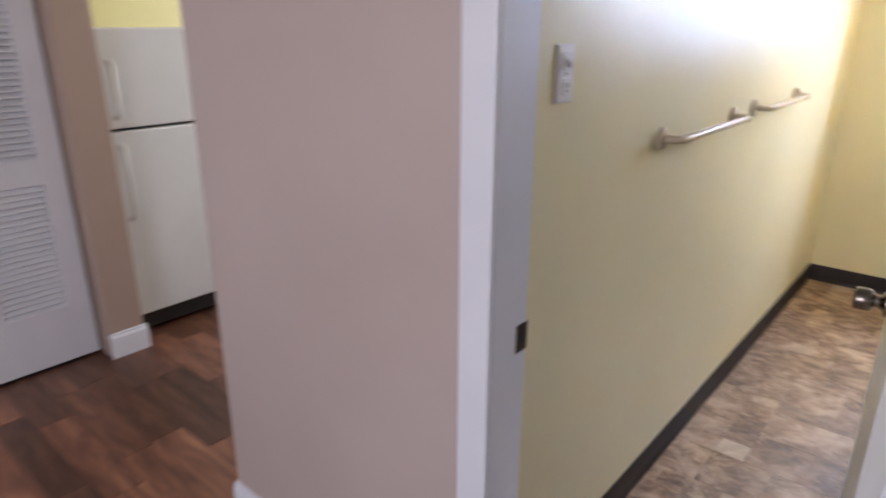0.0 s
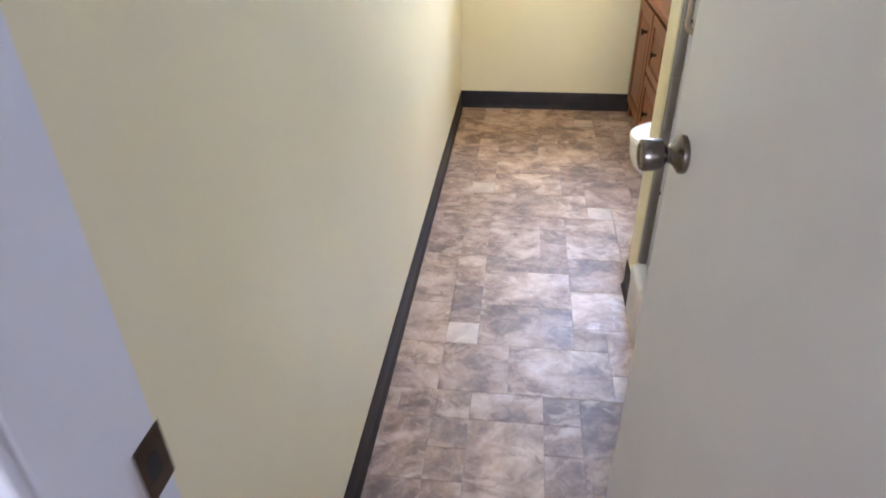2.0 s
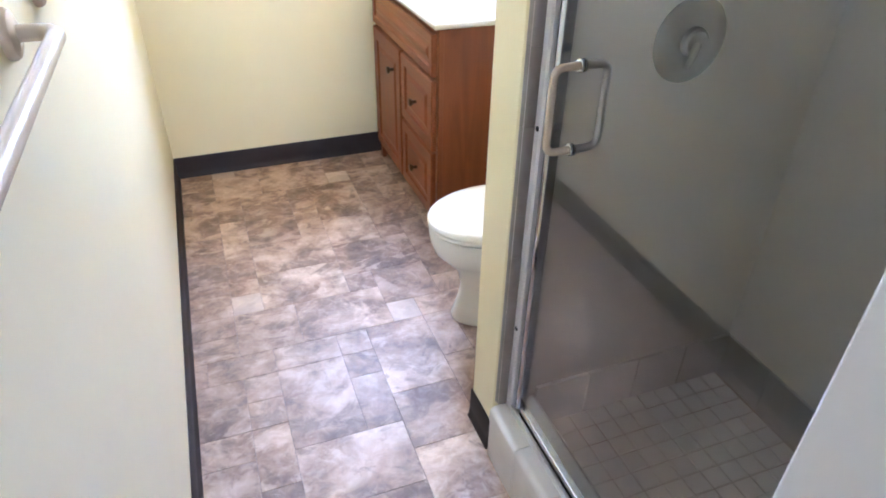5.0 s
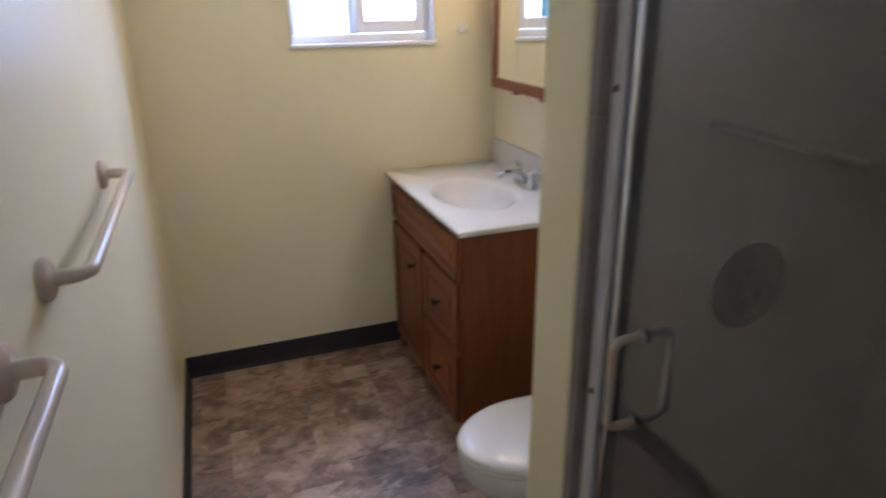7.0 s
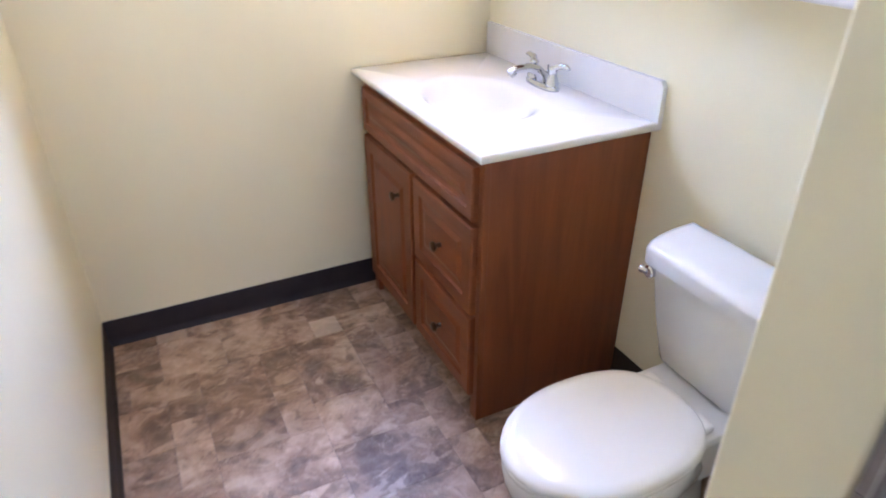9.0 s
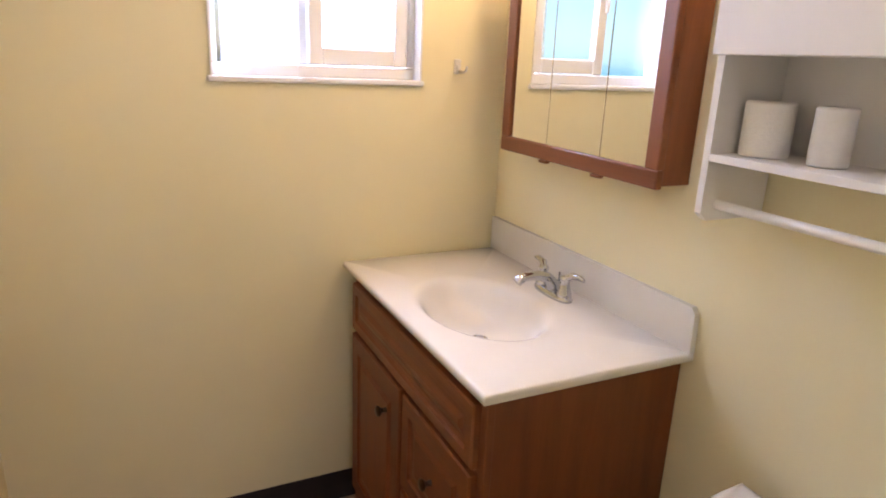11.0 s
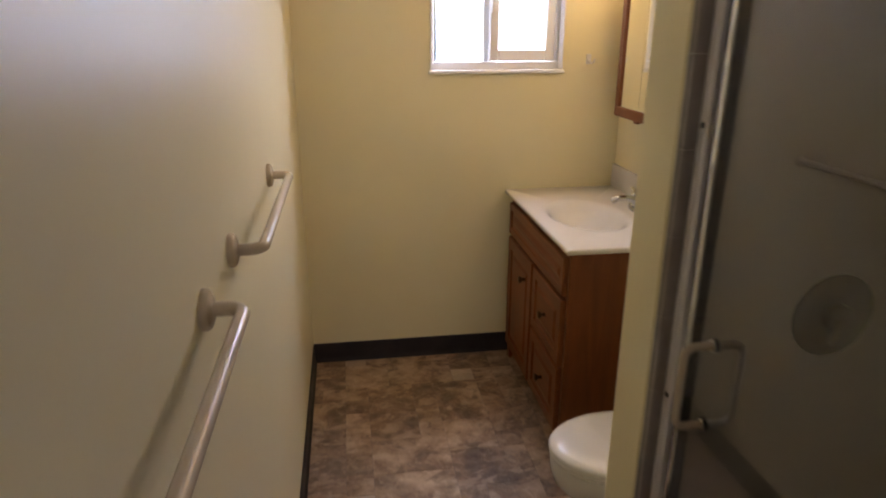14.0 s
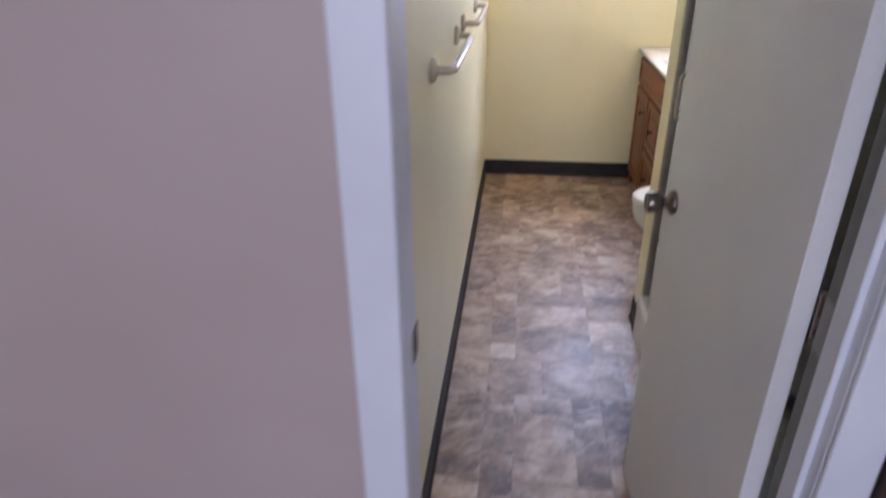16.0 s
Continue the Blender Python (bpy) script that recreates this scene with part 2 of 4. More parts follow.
def thing(name, at, label, category, group="", kind=""):
    ob = new(name)
    ob.location = at
    ob.empty_display_size = 0.05
    WORLD[ob] = Matrix.Translation(at)
    return tagged(ob, label, category, group, kind)


def mesh_from(bm, name, mat, smooth=None):
    bmesh.ops.recalc_face_normals(bm, faces=bm.faces)
    me = bpy.data.meshes.new(name)
    bm.to_mesh(me)
    bm.free()
    me.materials.append(mat)
    if smooth is not None:
        me.polygons.foreach_set("use_smooth", [True] * len(me.polygons))
        me.set_sharp_from_angle(angle=radians(smooth))
    return me


def part(name, bm, mat, parent, label="", smooth=None):
    ob = new(name, mesh_from(bm, name, mat, smooth))
    ob.parent = parent
    ob.matrix_parent_inverse = WORLD[parent].inverted()
    WORLD[ob] = Matrix.Identity(4)
    return tagged(ob, label)


def solid(name, bm, mat, label, category, group="", kind="", smooth=None):
    ob = new(name, mesh_from(bm, name, mat, smooth))
    WORLD[ob] = Matrix.Identity(4)
    return tagged(ob, label, category, group, kind)


def structure(name, bm, mat, label, category, smooth=None):
    return solid(name, bm, mat, label, category, "", "structure", smooth)


def piece(name, me, parent, m):
    """One small piece of a floor, wall or door that shares its mesh."""
    ob = new(name, me)
    ob.parent = parent
    ob.matrix_parent_inverse = WORLD[parent].inverted()
    ob.matrix_basis = m
    return ob


def box(x0, y0, z0, x1, y1, z1, r=0.0, seg=2, bm=None):
    out = bm or bmesh.new()
    t = bmesh.new()
    bmesh.ops.create_cube(t, size=1)
    bmesh.ops.scale(t, vec=(x1 - x0, y1 - y0, z1 - z0), verts=t.verts)
    bmesh.ops.translate(t, vec=((x0 + x1) / 2, (y0 + y1) / 2, (z0 + z1) / 2), verts=t.verts)
    if r:
        bmesh.ops.bevel(t, geom=list(t.edges), offset=r, segments=seg, affect="EDGES", profile=0.5)
    if bm is None:
        out.free()
        return t
    join(out, t)
    return out


def join(bm, other):
    me = bpy.data.meshes.new("tmp")
    other.to_mesh(me)
    other.free()
    bm.from_mesh(me)
    bpy.data.meshes.remove(me)
    return bm


def loft(rings, cap0=True, cap1=True, closed=True, bm=None):
    bm = bm or bmesh.new()
    rows = [[bm.verts.new(p) for p in ring] for ring in rings]
    n = len(rows[0])
    for a, b in zip(rows, rows[1:]):
        for i in range(n if closed else n - 1):
            j = (i + 1) % n
            bm.faces.new((a[i], a[j], b[j], b[i]))
    if cap0:
        bm.faces.new(rows[0][::-1])
    if cap1:
        bm.faces.new(rows[-1])
    return bm


def circle(c, axis, r, n=24):
    axis = Vector(axis).normalized()
    u = axis.orthogonal().normalized()
    v = axis.cross(u)
    return [Vector(c) + r * (math.cos(2 * math.pi * i / n) * u + math.sin(2 * math.pi * i / n) * v) for i in range(n)]


def lathe(base, axis, profile, n=24, bm=None):
    """Rings of (distance along the axis, radius)."""
    axis = Vector(axis).normalized()
    return loft([circle(Vector(base) + axis * d, axis, r, n) for d, r in profile], bm=bm)


def tube(points, r, n=14, bm=None):
    """A round tube along a path, mitred at its corners."""
    pts = [Vector(p) for p in points]
    rings = []
    u = None
    for i, p in enumerate(pts):
        d0 = (pts[i] - pts[i - 1]).normalized() if i else (pts[1] - pts[0]).normalized()
        d1 = (pts[i + 1] - pts[i]).normalized() if i < len(pts) - 1 else d0
        t = (d0 + d1).normalized()
        u = t.orthogonal().normalized() if u is None else (u - t * u.dot(t)).normalized()
        v = t.cross(u)
        rad = r[i] if isinstance(r, (list, tuple)) else r
        rings.append([p + rad * (math.cos(2 * math.pi * k / n) * u + math.sin(2 * math.pi * k / n) * v) for k in range(n)])
    return loft(rings, bm=bm)


def arc(c, a, b, r, t0, t1, n):
    """Points of an arc about c in the plane of unit vectors a and b."""
    c, a, b = Vector(c), Vector(a), Vector(b)
    return [c + r * (math.cos(t0 + (t1 - t0) * i / n) * a + math.sin(t0 + (t1 - t0) * i / n) * b) for i in range(n + 1)]


def egg(cx, cy, z, front, back, half, n=40, power=1.0):
    """An oval with its nose towards -x."""
    out = []
    for i in range(n):
        a = 2 * math.pi * i / n
        c, s = math.cos(a), math.sin(a)
        rx = front if c < 0 else back
        k = 1.0
        if c > 0 and power > 1:
            k = (abs(c) ** (2 * power) + abs(s) ** (2 * power)) ** (-1 / (2 * power))
        out.append(Vector((cx + rx * c * k, cy + half * s * k, z)))
    return out


def rounded(x0, y0, x1, y1, z, r, n=6):
    out = []
    for cx, cy, a0 in ((x1 - r, y1 - r, 0), (x0 + r, y1 - r, 90), (x0 + r, y0 + r, 180), (x1 - r, y0 + r, 270)):
        for i in range(n + 1):
            a = radians(a0 + 90 * i / n)
            out.append(Vector((cx + r * math.cos(a), cy + r * math.sin(a), z)))
    return out


def run(p0, p1, profile, up=(0, 0, 1), side=None):
    """A moulding along p0-p1: profile rows of (out from the wall, height)."""
    p0, p1 = Vector(p0), Vector(p1)
    s = Vector(side)
    return loft([[p + s * o + Vector(up) * h for o, h in profile] for p in (p0, p1)])


# ---- the setting ----
XR, YF, YD0, YD1, CEIL = 1.50, 4.40, 0.886, 0.994, 2.40   # right wall, far wall, door wall faces, ceiling
PX, PY0, PY1 = 0.758, 2.460, 2.603                         # shower pier
WX0, WX1, WZ0, WZ1 = 0.595, 1.205, 1.415, 2.06           # bathroom window opening
DX0, DX1, DZ = 0.074, 0.690, 2.03                        # door opening
HX = -0.910                                              # outside corner of the hall wall
KX = -2.385                                              # face of the folding door

slab = box(-0.9, 1.0, -0.12, XR + 0.12, YF + 0.12, -0.003)
bath_floor = structure("floor_bathroom", slab, M_SEAM, "stone-look vinyl tile floor in brown and grey", "floor")
hall_floor = structure("floor_hall", box(-3.6, -2.6, -0.12, 2.2, 1.0, -0.003), M_DARK, "dark brown laminate plank floor of the hall", "floor")
kitchen_floor = structure("floor_kitchen", box(-3.6, 1.0, -0.12, -0.9, 3.3, -0.003), M_DARK, "dark brown laminate plank floor of the kitchen", "floor")
structure("ceiling", box(-3.72, -2.72, CEIL, 2.32, YF + 0.12, CEIL + 0.1), M_CEIL, "plain off-white painted ceiling", "ceiling")

structure("wall_left", box(-0.11, YD1, -0.003, 0, YF, CEIL), M_YELLOW, "pale yellow semi-gloss wall carrying two towel bars", "wall")
b = box(-0.11, YF, -0.003, WX0, YF + 0.12, CEIL)
box(WX1, YF, -0.003, XR + 0.12, YF + 0.12, CEIL, bm=b)
box(WX0, YF, -0.003, WX1, YF + 0.12, WZ0, bm=b)
box(WX0, YF, WZ1, WX1, YF + 0.12, CEIL, bm=b)
structure("wall_far", b, M_YELLOW, "pale yellow painted wall with a small high window", "wall")
b = box(XR, PY0 + 0.07, -0.003, XR + 0.12, YF, CEIL)
structure("wall_right", b, M_YELLOW, "pale yellow painted wall behind vanity and toilet", "wall")
structure("wall_shower_back", box(XR, YD1, -0.003, XR + 0.12, PY0 + 0.07, CEIL), M_SHOWER, "smooth grey shower wall panel", "wall")
structure("wall_pier", box(PX, PY0 + 0.012, -0.003, XR, PY1, CEIL, 0.004, 1), M_YELLOW, "pale yellow short wall between shower and toilet", "wall")
structure("wall_shower_side", box(PX + 0.03, PY0, 0.0, XR, PY0 + 0.012, CEIL), M_SHOWER, "smooth grey shower wall panel with the mixer", "wall")

b = box(DX1 + 0.02, YD0, -0.003, XR + 0.12, YD1, CEIL)
box(-0.11, YD0, DZ + 0.02, DX1 + 0.02, YD1, CEIL, bm=b)
structure("wall_door", b, M_HALL, "mauve-beige painted wall round the bathroom doorway", "wall")
structure("wall_hall", box(HX, YD0, -0.003, DX0 - 0.020, YD1, CEIL, 0.006, 2), M_HALL, "mauve-beige painted hall wall with an outside corner", "wall")
structure("wall_kitchen_side", box(HX + 0.003, YD1, -0.003, HX + 0.12, 3.3, CEIL), M_HALL, "mauve-beige painted wall towards the kitchen", "wall")
# the gap in this wall is invented, to let in the added kitchen lamp
b = box(-3.6, 3.3, -0.003, -2.7, 3.42, CEIL)
box(-1.5, 3.3, -0.003, HX + 0.12, 3.42, CEIL, bm=b)
box(-2.7, 3.3, -0.003, -1.5, 3.42, 1.0, bm=b)
box(-2.7, 3.3, 2.1, -1.5, 3.42, CEIL, bm=b)
structure("wall_kitchen_end", b, M_KITCHEN, "yellow painted kitchen wall", "wall")
structure("wall_kitchen_back", box(-3.72, -2.6, -0.003, -3.6, 3.42, CEIL), M_KITCHEN, "yellow painted kitchen wall behind the fridge", "wall")
structure("wall_fridge_pier", box(-3.6, 1.072, -0.003, -2.275, 1.235, CEIL, 0.005, 2), M_TAN, "tan painted wall end beside the fridge", "wall")
structure("wall_closet_side", box(-2.50, -2.6, -0.003, -2.355, 0.125, CEIL), M_HALL, "mauve-beige painted hall wall", "wall")
structure("wall_closet_head", box(-2.50, 0.125, 2.04, -2.355, 1.072, CEIL), M_HALL, "mauve-beige painted wall over the folding door", "wall")
structure("wall_hall_east", box(2.2, -2.72, -0.003, 2.32, YD0, CEIL), M_HALL, "mauve-beige painted hall wall", "wall")
structure("wall_hall_return", box(XR + 0.12, YD0, -0.003, 2.32, YD1, CEIL), M_HALL, "mauve-beige painted hall wall", "wall")
b = box(-3.72, -2.72, -0.003, -0.6, -2.6, CEIL)
box(1.0, -2.72, -0.003, 2.2, -2.6, CEIL, bm=b)
box(-0.6, -2.72, -0.003, 1.0, -2.6, 0.85, bm=b)
box(-0.6, -2.72, 2.12, 1.0, -2.6, CEIL, bm=b)
structure("wall_hall_south", b, M_HALL, "mauve-beige painted wall with a large window opening", "wall")
structure("ground", box(-400, -400, -0.6, 400, 400, -0.4), M_GRASS, "grass ground outside the house", "ground")

# yellow paint on the bathroom side of the door wall
structure("wall_door_inner", box(DX1 + 0.02, YD1, -0.003, XR, YD1 + 0.004, CEIL), M_YELLOW, "pale yellow painted wall behind the open door", "wall")

# door lining and casing
b = box(DX0 - 0.018, YD0 - 0.002, 0, DX0, YD1 + 0.002, DZ, 0.002, 1)
frame_left = structure("door_jamb", b, M_WHITE, "white painted door jamb with a strike plate", "door frame")
b = box(DX1, YD0 - 0.002, 0, DX1 + 0.02, YD1 + 0.002, DZ, 0.002, 1)
box(DX1 - 0.011, YD0 + 0.022, 0, DX1, YD1 - 0.040, DZ, 0.002, 1, bm=b)
hinge_jamb = structure("door_jamb", b, M_WHITE, "white painted door jamb on the hinge side", "door frame")
# thin grey-green strip, darker than the white jamb it lies on
part("hinge_rabbet", box(DX1 - 0.003, YD1 - 0.0395, 0.0, DX1 - 0.0005, YD1 + 0.001, DZ), M_RABBET, hinge_jamb, "grey-green hinge rabbet")
structure("door_jamb", box(DX0 - 0.018, YD0 - 0.002, DZ, DX1 + 0.02, YD1 + 0.002, DZ + 0.02, 0.002, 1), M_WHITE, "white painted door head", "door frame")
for x0, x1 in ((DX0 - 0.073, DX0 - 0.0006), (DX1 + 0.0006, DX1 + 0.073)):
    structure("door_casing", box(x0, YD0 - 0.015, 0, x1, YD0 - 0.002, DZ + 0.07, 0.004, 2), M_WHITE, "flat white painted door casing", "trim")
structure("door_casing", box(DX0 - 0.005, YD0 - 0.015, DZ + 0.005, DX1 + 0.005, YD0 - 0.002, DZ + 0.07, 0.004, 2), M_WHITE, "flat white painted door casing", "trim")

# strike plate with its hole
b = box(DX0, YD1 - 0.034, 0.900, DX0 + 0.002, YD1 + 0.003, 0.960, 0.0006, 1)
strike = part("strike_plate", b, M_BRONZE, frame_left, "dark bronze strike plate")
part("latch_hole", box(DX0 + 0.002, YD1 - 0.026, 0.918, DX0 + 0.003, YD1 - 0.010, 0.942), M_RUBBER, strike)

# vinyl cove base of the bathroom
COVE = [(0, 0), (0.013, 0), (0.011, 0.004), (0.0055, 0.014), (0.004, 0.03), (0.004, 0.096), (0.002, 0.101), (0, 0.101)]
for p0, p1, side in (((0, YD1 + 0.004, 0), (0, YF, 0), (1, 0, 0)), ((0.0035, YF, 0), (XR, YF, 0), (0, -1, 0)),
                     ((XR, PY1, 0), (XR, YF - 0.014, 0), (-1, 0, 0)), ((PX, PY0 + 0.012, 0), (PX, PY1, 0), (-1, 0, 0)),
                     ((PX - 0.004, PY1, 0), (XR - 0.014, PY1, 0), (0, 1, 0))):
    structure("baseboard", run(p0, p1, COVE, side=side), M_COVE, "dark brown vinyl cove baseboard", "baseboard", 40)

# white wooden baseboards of the hall
SKIRT = [(0, 0), (0.013, 0), (0.013, 0.098), (0.010, 0.108), (0.006, 0.113), (0.005, 0.123), (0, 0.125)]
for p0, p1, side in (((HX - 0.012, YD0, 0), (DX0 - 0.08, YD0, 0), (0, -1, 0)), ((HX, YD0 - 0.012, 0), (HX, 3.3, 0), (-1, 0, 0)),
                     ((-2.275, 1.067, 0), (-2.275, 1.247, 0), (1, 0, 0)), ((-2.275, 1.235, 0), (-2.37, 1.235, 0), (0, 1, 0)),
                     ((-2.355, -2.6, 0), (-2.355, 0.12, 0), (1, 0, 0)), ((DX1 + 0.08, YD0, 0), (2.2, YD0, 0), (0, -1, 0)),
                     ((2.2, -2.6, 0), (2.2, YD0, 0), (-1, 0, 0))):
    structure("baseboard", run(p0, p1, SKIRT, side=side), M_WHITE, "white painted wooden baseboard", "baseboard", 30)


# ---- bathroom window ----
def bathroom_window():
    w = thing("window_1", ((WX0 + WX1) / 2, YF + 0.06, WZ0), "white vinyl sliding window with obscure glass", "window", kind="structure")
    y0, y1 = YF + 0.05, YF + 0.115
    f = part("window_frame", box(WX0, y0, WZ0, WX1, y1, WZ0 + 0.035, 0.004, 1), M_VINYL, w)
    part("window_frame", box(WX0, y0, WZ1 - 0.035, WX1, y1, WZ1, 0.004, 1), M_VINYL, w)
    part("window_frame", box(WX0, y0, WZ0 + 0.035, WX0 + 0.025, y1, WZ1 - 0.035, 0.004, 1), M_VINYL, w)
    part("window_frame", box(WX1 - 0.025, y0, WZ0 + 0.035, WX1, y1, WZ1 - 0.035, 0.004, 1), M_VINYL, w)
    xm = 0.895
    # fixed light behind, sliding sash in front on the side of the vanity
    part("window_pane", box(WX0 + 0.025, YF + 0.092, WZ0 + 0.035, xm, YF + 0.097, WZ1 - 0.035), M_OBSCURE, w).visible_shadow = False
    part("sash_stile", box(xm - 0.045, YF + 0.080, WZ0 + 0.035, xm - 0.004, YF + 0.108, WZ1 - 0.035, 0.003, 1), M_VINYL, w)
    z0, z1, x0, x1, ya, yb = WZ0 + 0.037, WZ1 - 0.037, xm - 0.022, WX1 - 0.027, YF + 0.048, YF + 0.076
    part("sash_stile", box(x0, ya, z0, x0 + 0.042, yb, z1, 0.004, 1), M_VINYL, w)
    part("sash_stile", box(x1 - 0.042, ya, z0, x1, yb, z1, 0.004, 1), M_VINYL, w)
    part("sash_rail", box(x0 + 0.042, ya, z0, x1 - 0.042, yb, z0 + 0.05, 0.004, 1), M_VINYL, w)
    part("sash_rail", box(x0 + 0.042, ya, z1 - 0.05, x1 - 0.042, yb, z1, 0.004, 1), M_VINYL, w)
    part("window_pane", box(x0 + 0.042, ya + 0.011, z0 + 0.05, x1 - 0.042, ya + 0.016, z1 - 0.05), M_OBSCURE, w).visible_shadow = False
    part("window_latch", box(x0 + 0.004, ya - 0.014, 1.66, x0 + 0.018, ya, 1.74, 0.004, 2), M_VINYL, w)
    part("window_sill", box(WX0 - 0.008, YF - 0.012, WZ0 - 0.014, WX1 + 0.008, YF + 0.05, WZ0 + 0.002, 0.004, 2), M_VINYL, w)
    # white lining of the reveal
    part("window_lining", box(WX0, YF - 0.006, WZ0 + 0.002, WX0 + 0.006, YF + 0.05, WZ1), M_VINYL, w)
    part("window_lining", box(WX1 - 0.006, YF - 0.006, WZ0 + 0.002, WX1, YF + 0.05, WZ1), M_VINYL, w)
    return w


bathroom_window()


# ---- bathroom door, standing open ----
def bathroom_door():
    pin = Vector((0.690, 1.008, 0))
    turn = Matrix.Translation(pin) @ Matrix.Rotation(radians(-85.5), 4, "Z")
    w, th = 0.652, 0.035
    leaf = box(-w - 0.004, -0.006 - th, 0.012, -0.004, -0.006, 2.02, 0.0025, 1)
    leaf.transform(turn)
    d = solid("door_1", leaf, M_DOOR, "flush off-white painted bathroom door standing open", "door", kind="structure")
    kx, kz = -w - 0.004 + 0.064, 0.945
    for side, y in ((-1, -0.006 - th), (1, -0.006)):
        o = (0, side, 0)
        b = lathe((kx, y, kz), o, [(0, 0.029), (0.003, 0.030), (0.008, 0.029), (0.012, 0.023), (0.016, 0.017), (0.022, 0.0135)], 28)
        b.transform(turn)
        rose = part("rose", b, M_KNOB, d, "round dark nickel rose", 35)
        b = lathe((kx, y, kz), o, [(0.020, 0.0125), (0.028, 0.0130), (0.031, 0.018), (0.034, 0.0225), (0.038, 0.0245), (0.060, 0.0250), (0.065, 0.0230), (0.067, 0.017), (0.0645, 0.015), (0.0645, 0.003)], 28)
        b.transform(turn)
        part("door_knob", b, M_KNOB, d, "worn dark nickel door knob", 35)
    b = box(-w - 0.0052, -0.006 - th / 2 - 0.0125, kz - 0.028, -w - 0.004, -0.006 - th / 2 + 0.0125, kz + 0.028)
    b.transform(turn)
    part("latch_plate", b, M_NICKEL, d)
    for z in (0.25, 1.0, 1.78):
        b = lathe((0, 0, z - 0.045), (0, 0, 1), [(0, 0.004), (0.002, 0.0055), (0.088, 0.0055), (0.09, 0.004)], 12)
        b.transform(turn)
        part("hinge", b, M_NICKEL, d, "satin nickel butt hinge", 35)
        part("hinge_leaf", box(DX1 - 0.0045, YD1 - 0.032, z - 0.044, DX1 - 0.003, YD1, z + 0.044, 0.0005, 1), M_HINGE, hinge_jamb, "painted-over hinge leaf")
    return d


bathroom_door()


# ---- shower ----
GX = 0.808  # plane of the glass
CURB0, CURB1, CURBZ = 0.744, 0.872, 0.184


def shower():
    # curb: core, face tiles and bullnose caps
    core = structure("shower_curb", box(CURB0 + 0.008, YD1 + 0.004, -0.003, CURB1, PY0, CURBZ - 0.006), M_GROUT, "white tiled shower curb with rounded cap tiles", "curb")
    n = 10
    step = (PY0 - YD1 - 0.004) / n
    cap = []
    for i in range(7):
        a = radians(180 - 15 * i)
        cap.append((CURB0 + 0.016 + 0.018 * math.cos(a), CURBZ - 0.018 + 0.018 * math.sin(a)))
    sec = [(CURB1 + 0.004, CURBZ - 0.03), (CURB0 - 0.002, CURBZ - 0.05)] + cap + [(CURB1 - 0.006, CURBZ), (CURB1 + 0.004, CURBZ - 0.01)]
    h = step / 2 - 0.0012
    cap_me = mesh_from(loft([[Vector((x - CURB0, y, z)) for x, z in sec] for y in (-h, h)]), "curb_cap_tile", M_CURB, 40)
    face_me = mesh_from(box(0, -h, 0.0, 0.008, h, CURBZ - 0.053, 0.001, 1), "curb_face_tile", M_CURB)
    for i in range(n):
        y = YD1 + 0.004 + step * (i + 0.5)
        piece("curb_cap_tile", cap_me, core, Matrix.Translation((CURB0, y, 0)))
        piece("curb_face_tile", face_me, core, Matrix.Translation((CURB0, y + 0.0, 0)))

    # sunken tiled floor
    pan = structure("floor_shower", box(CURB1, YD1 + 0.004, 0.0, XR, PY0, 0.060), M_GROUT, "grey mosaic tiled shower floor with stained grout", "floor")
    pitch = 0.0555
    me = mesh_from(box(-0.0255, -0.0255, 0, 0.0255, 0.0255, 0.006, 0.0012, 1), "mosaic_tile", M_MOSAIC)
    nx, ny = int((XR - CURB1) / pitch), int((PY0 - YD1) / pitch)
    for i in range(nx):
        for j in range(ny):
            x, y = CURB1 + 0.006 + pitch * (i + 0.5), PY0 - pitch * (j + 0.5) - 0.004
            if (x - 1.20) ** 2 + (y - 1.98) ** 2 < 0.055 ** 2 or j > 24:
                continue
            piece("mosaic_tile", me, pan, Matrix.Translation((x, y, 0.060 + random.uniform(-0.0006, 0.0006))))
    dr = thing("floor_drain", (1.20, 1.98, 0.06), "round dark metal shower floor drain", "drain")
    part("rim", lathe((1.20, 1.98, 0.060), (0, 0, 1), [(0, 0.052), (0.007, 0.052), (0.009, 0.050), (0.009, 0.044), (0.006, 0.043), (0.006, 0.002)], 28), M_NICKEL, dr, smooth=35)
    for k in range(-3, 4):
        part("slot", box(1.20 + k * 0.011 - 0.003, 1.98 - 0.035 + abs(k) * 0.005, 0.066, 1.20 + k * 0.011 + 0.003, 1.98 + 0.035 - abs(k) * 0.005, 0.0668), M_RUBBER, dr)

    # tall base tiles round the foot of the walls
    for i in range(4):
        x0 = CURB1 + i * (XR - CURB1) / 4
        structure("shower_base_tile", box(x0 + 0.001, PY0 - 0.010, 0.066, x0 + (XR - CURB1) / 4 - 0.001, PY0, 0.215, 0.003, 2), M_BAND, "grey glazed base tile at the shower floor", "tile")
    for i in range(9):
        y0 = YD1 + 0.01 + i * (PY0 - 0.02 - YD1) / 9
        structure("shower_base_tile", box(XR - 0.010, y0 + 0.001, 0.066, XR, y0 + (PY0 - 0.02 - YD1) / 9 - 0.001, 0.215, 0.003, 2), M_BAND, "grey glazed base tile at the shower floor", "tile")

    # grey tile return on the end of the pier
    strip = structure("pier_end_trim", box(PX + 0.006, PY0 - 0.001, CURBZ, GX - 0.022, PY0 + 0.011, CEIL - 0.02), M_GROUT, "grey-brown bullnose tiles up the end of the short wall", "tile")
    h, w = 0.1525, GX - 0.022 - PX - 0.003
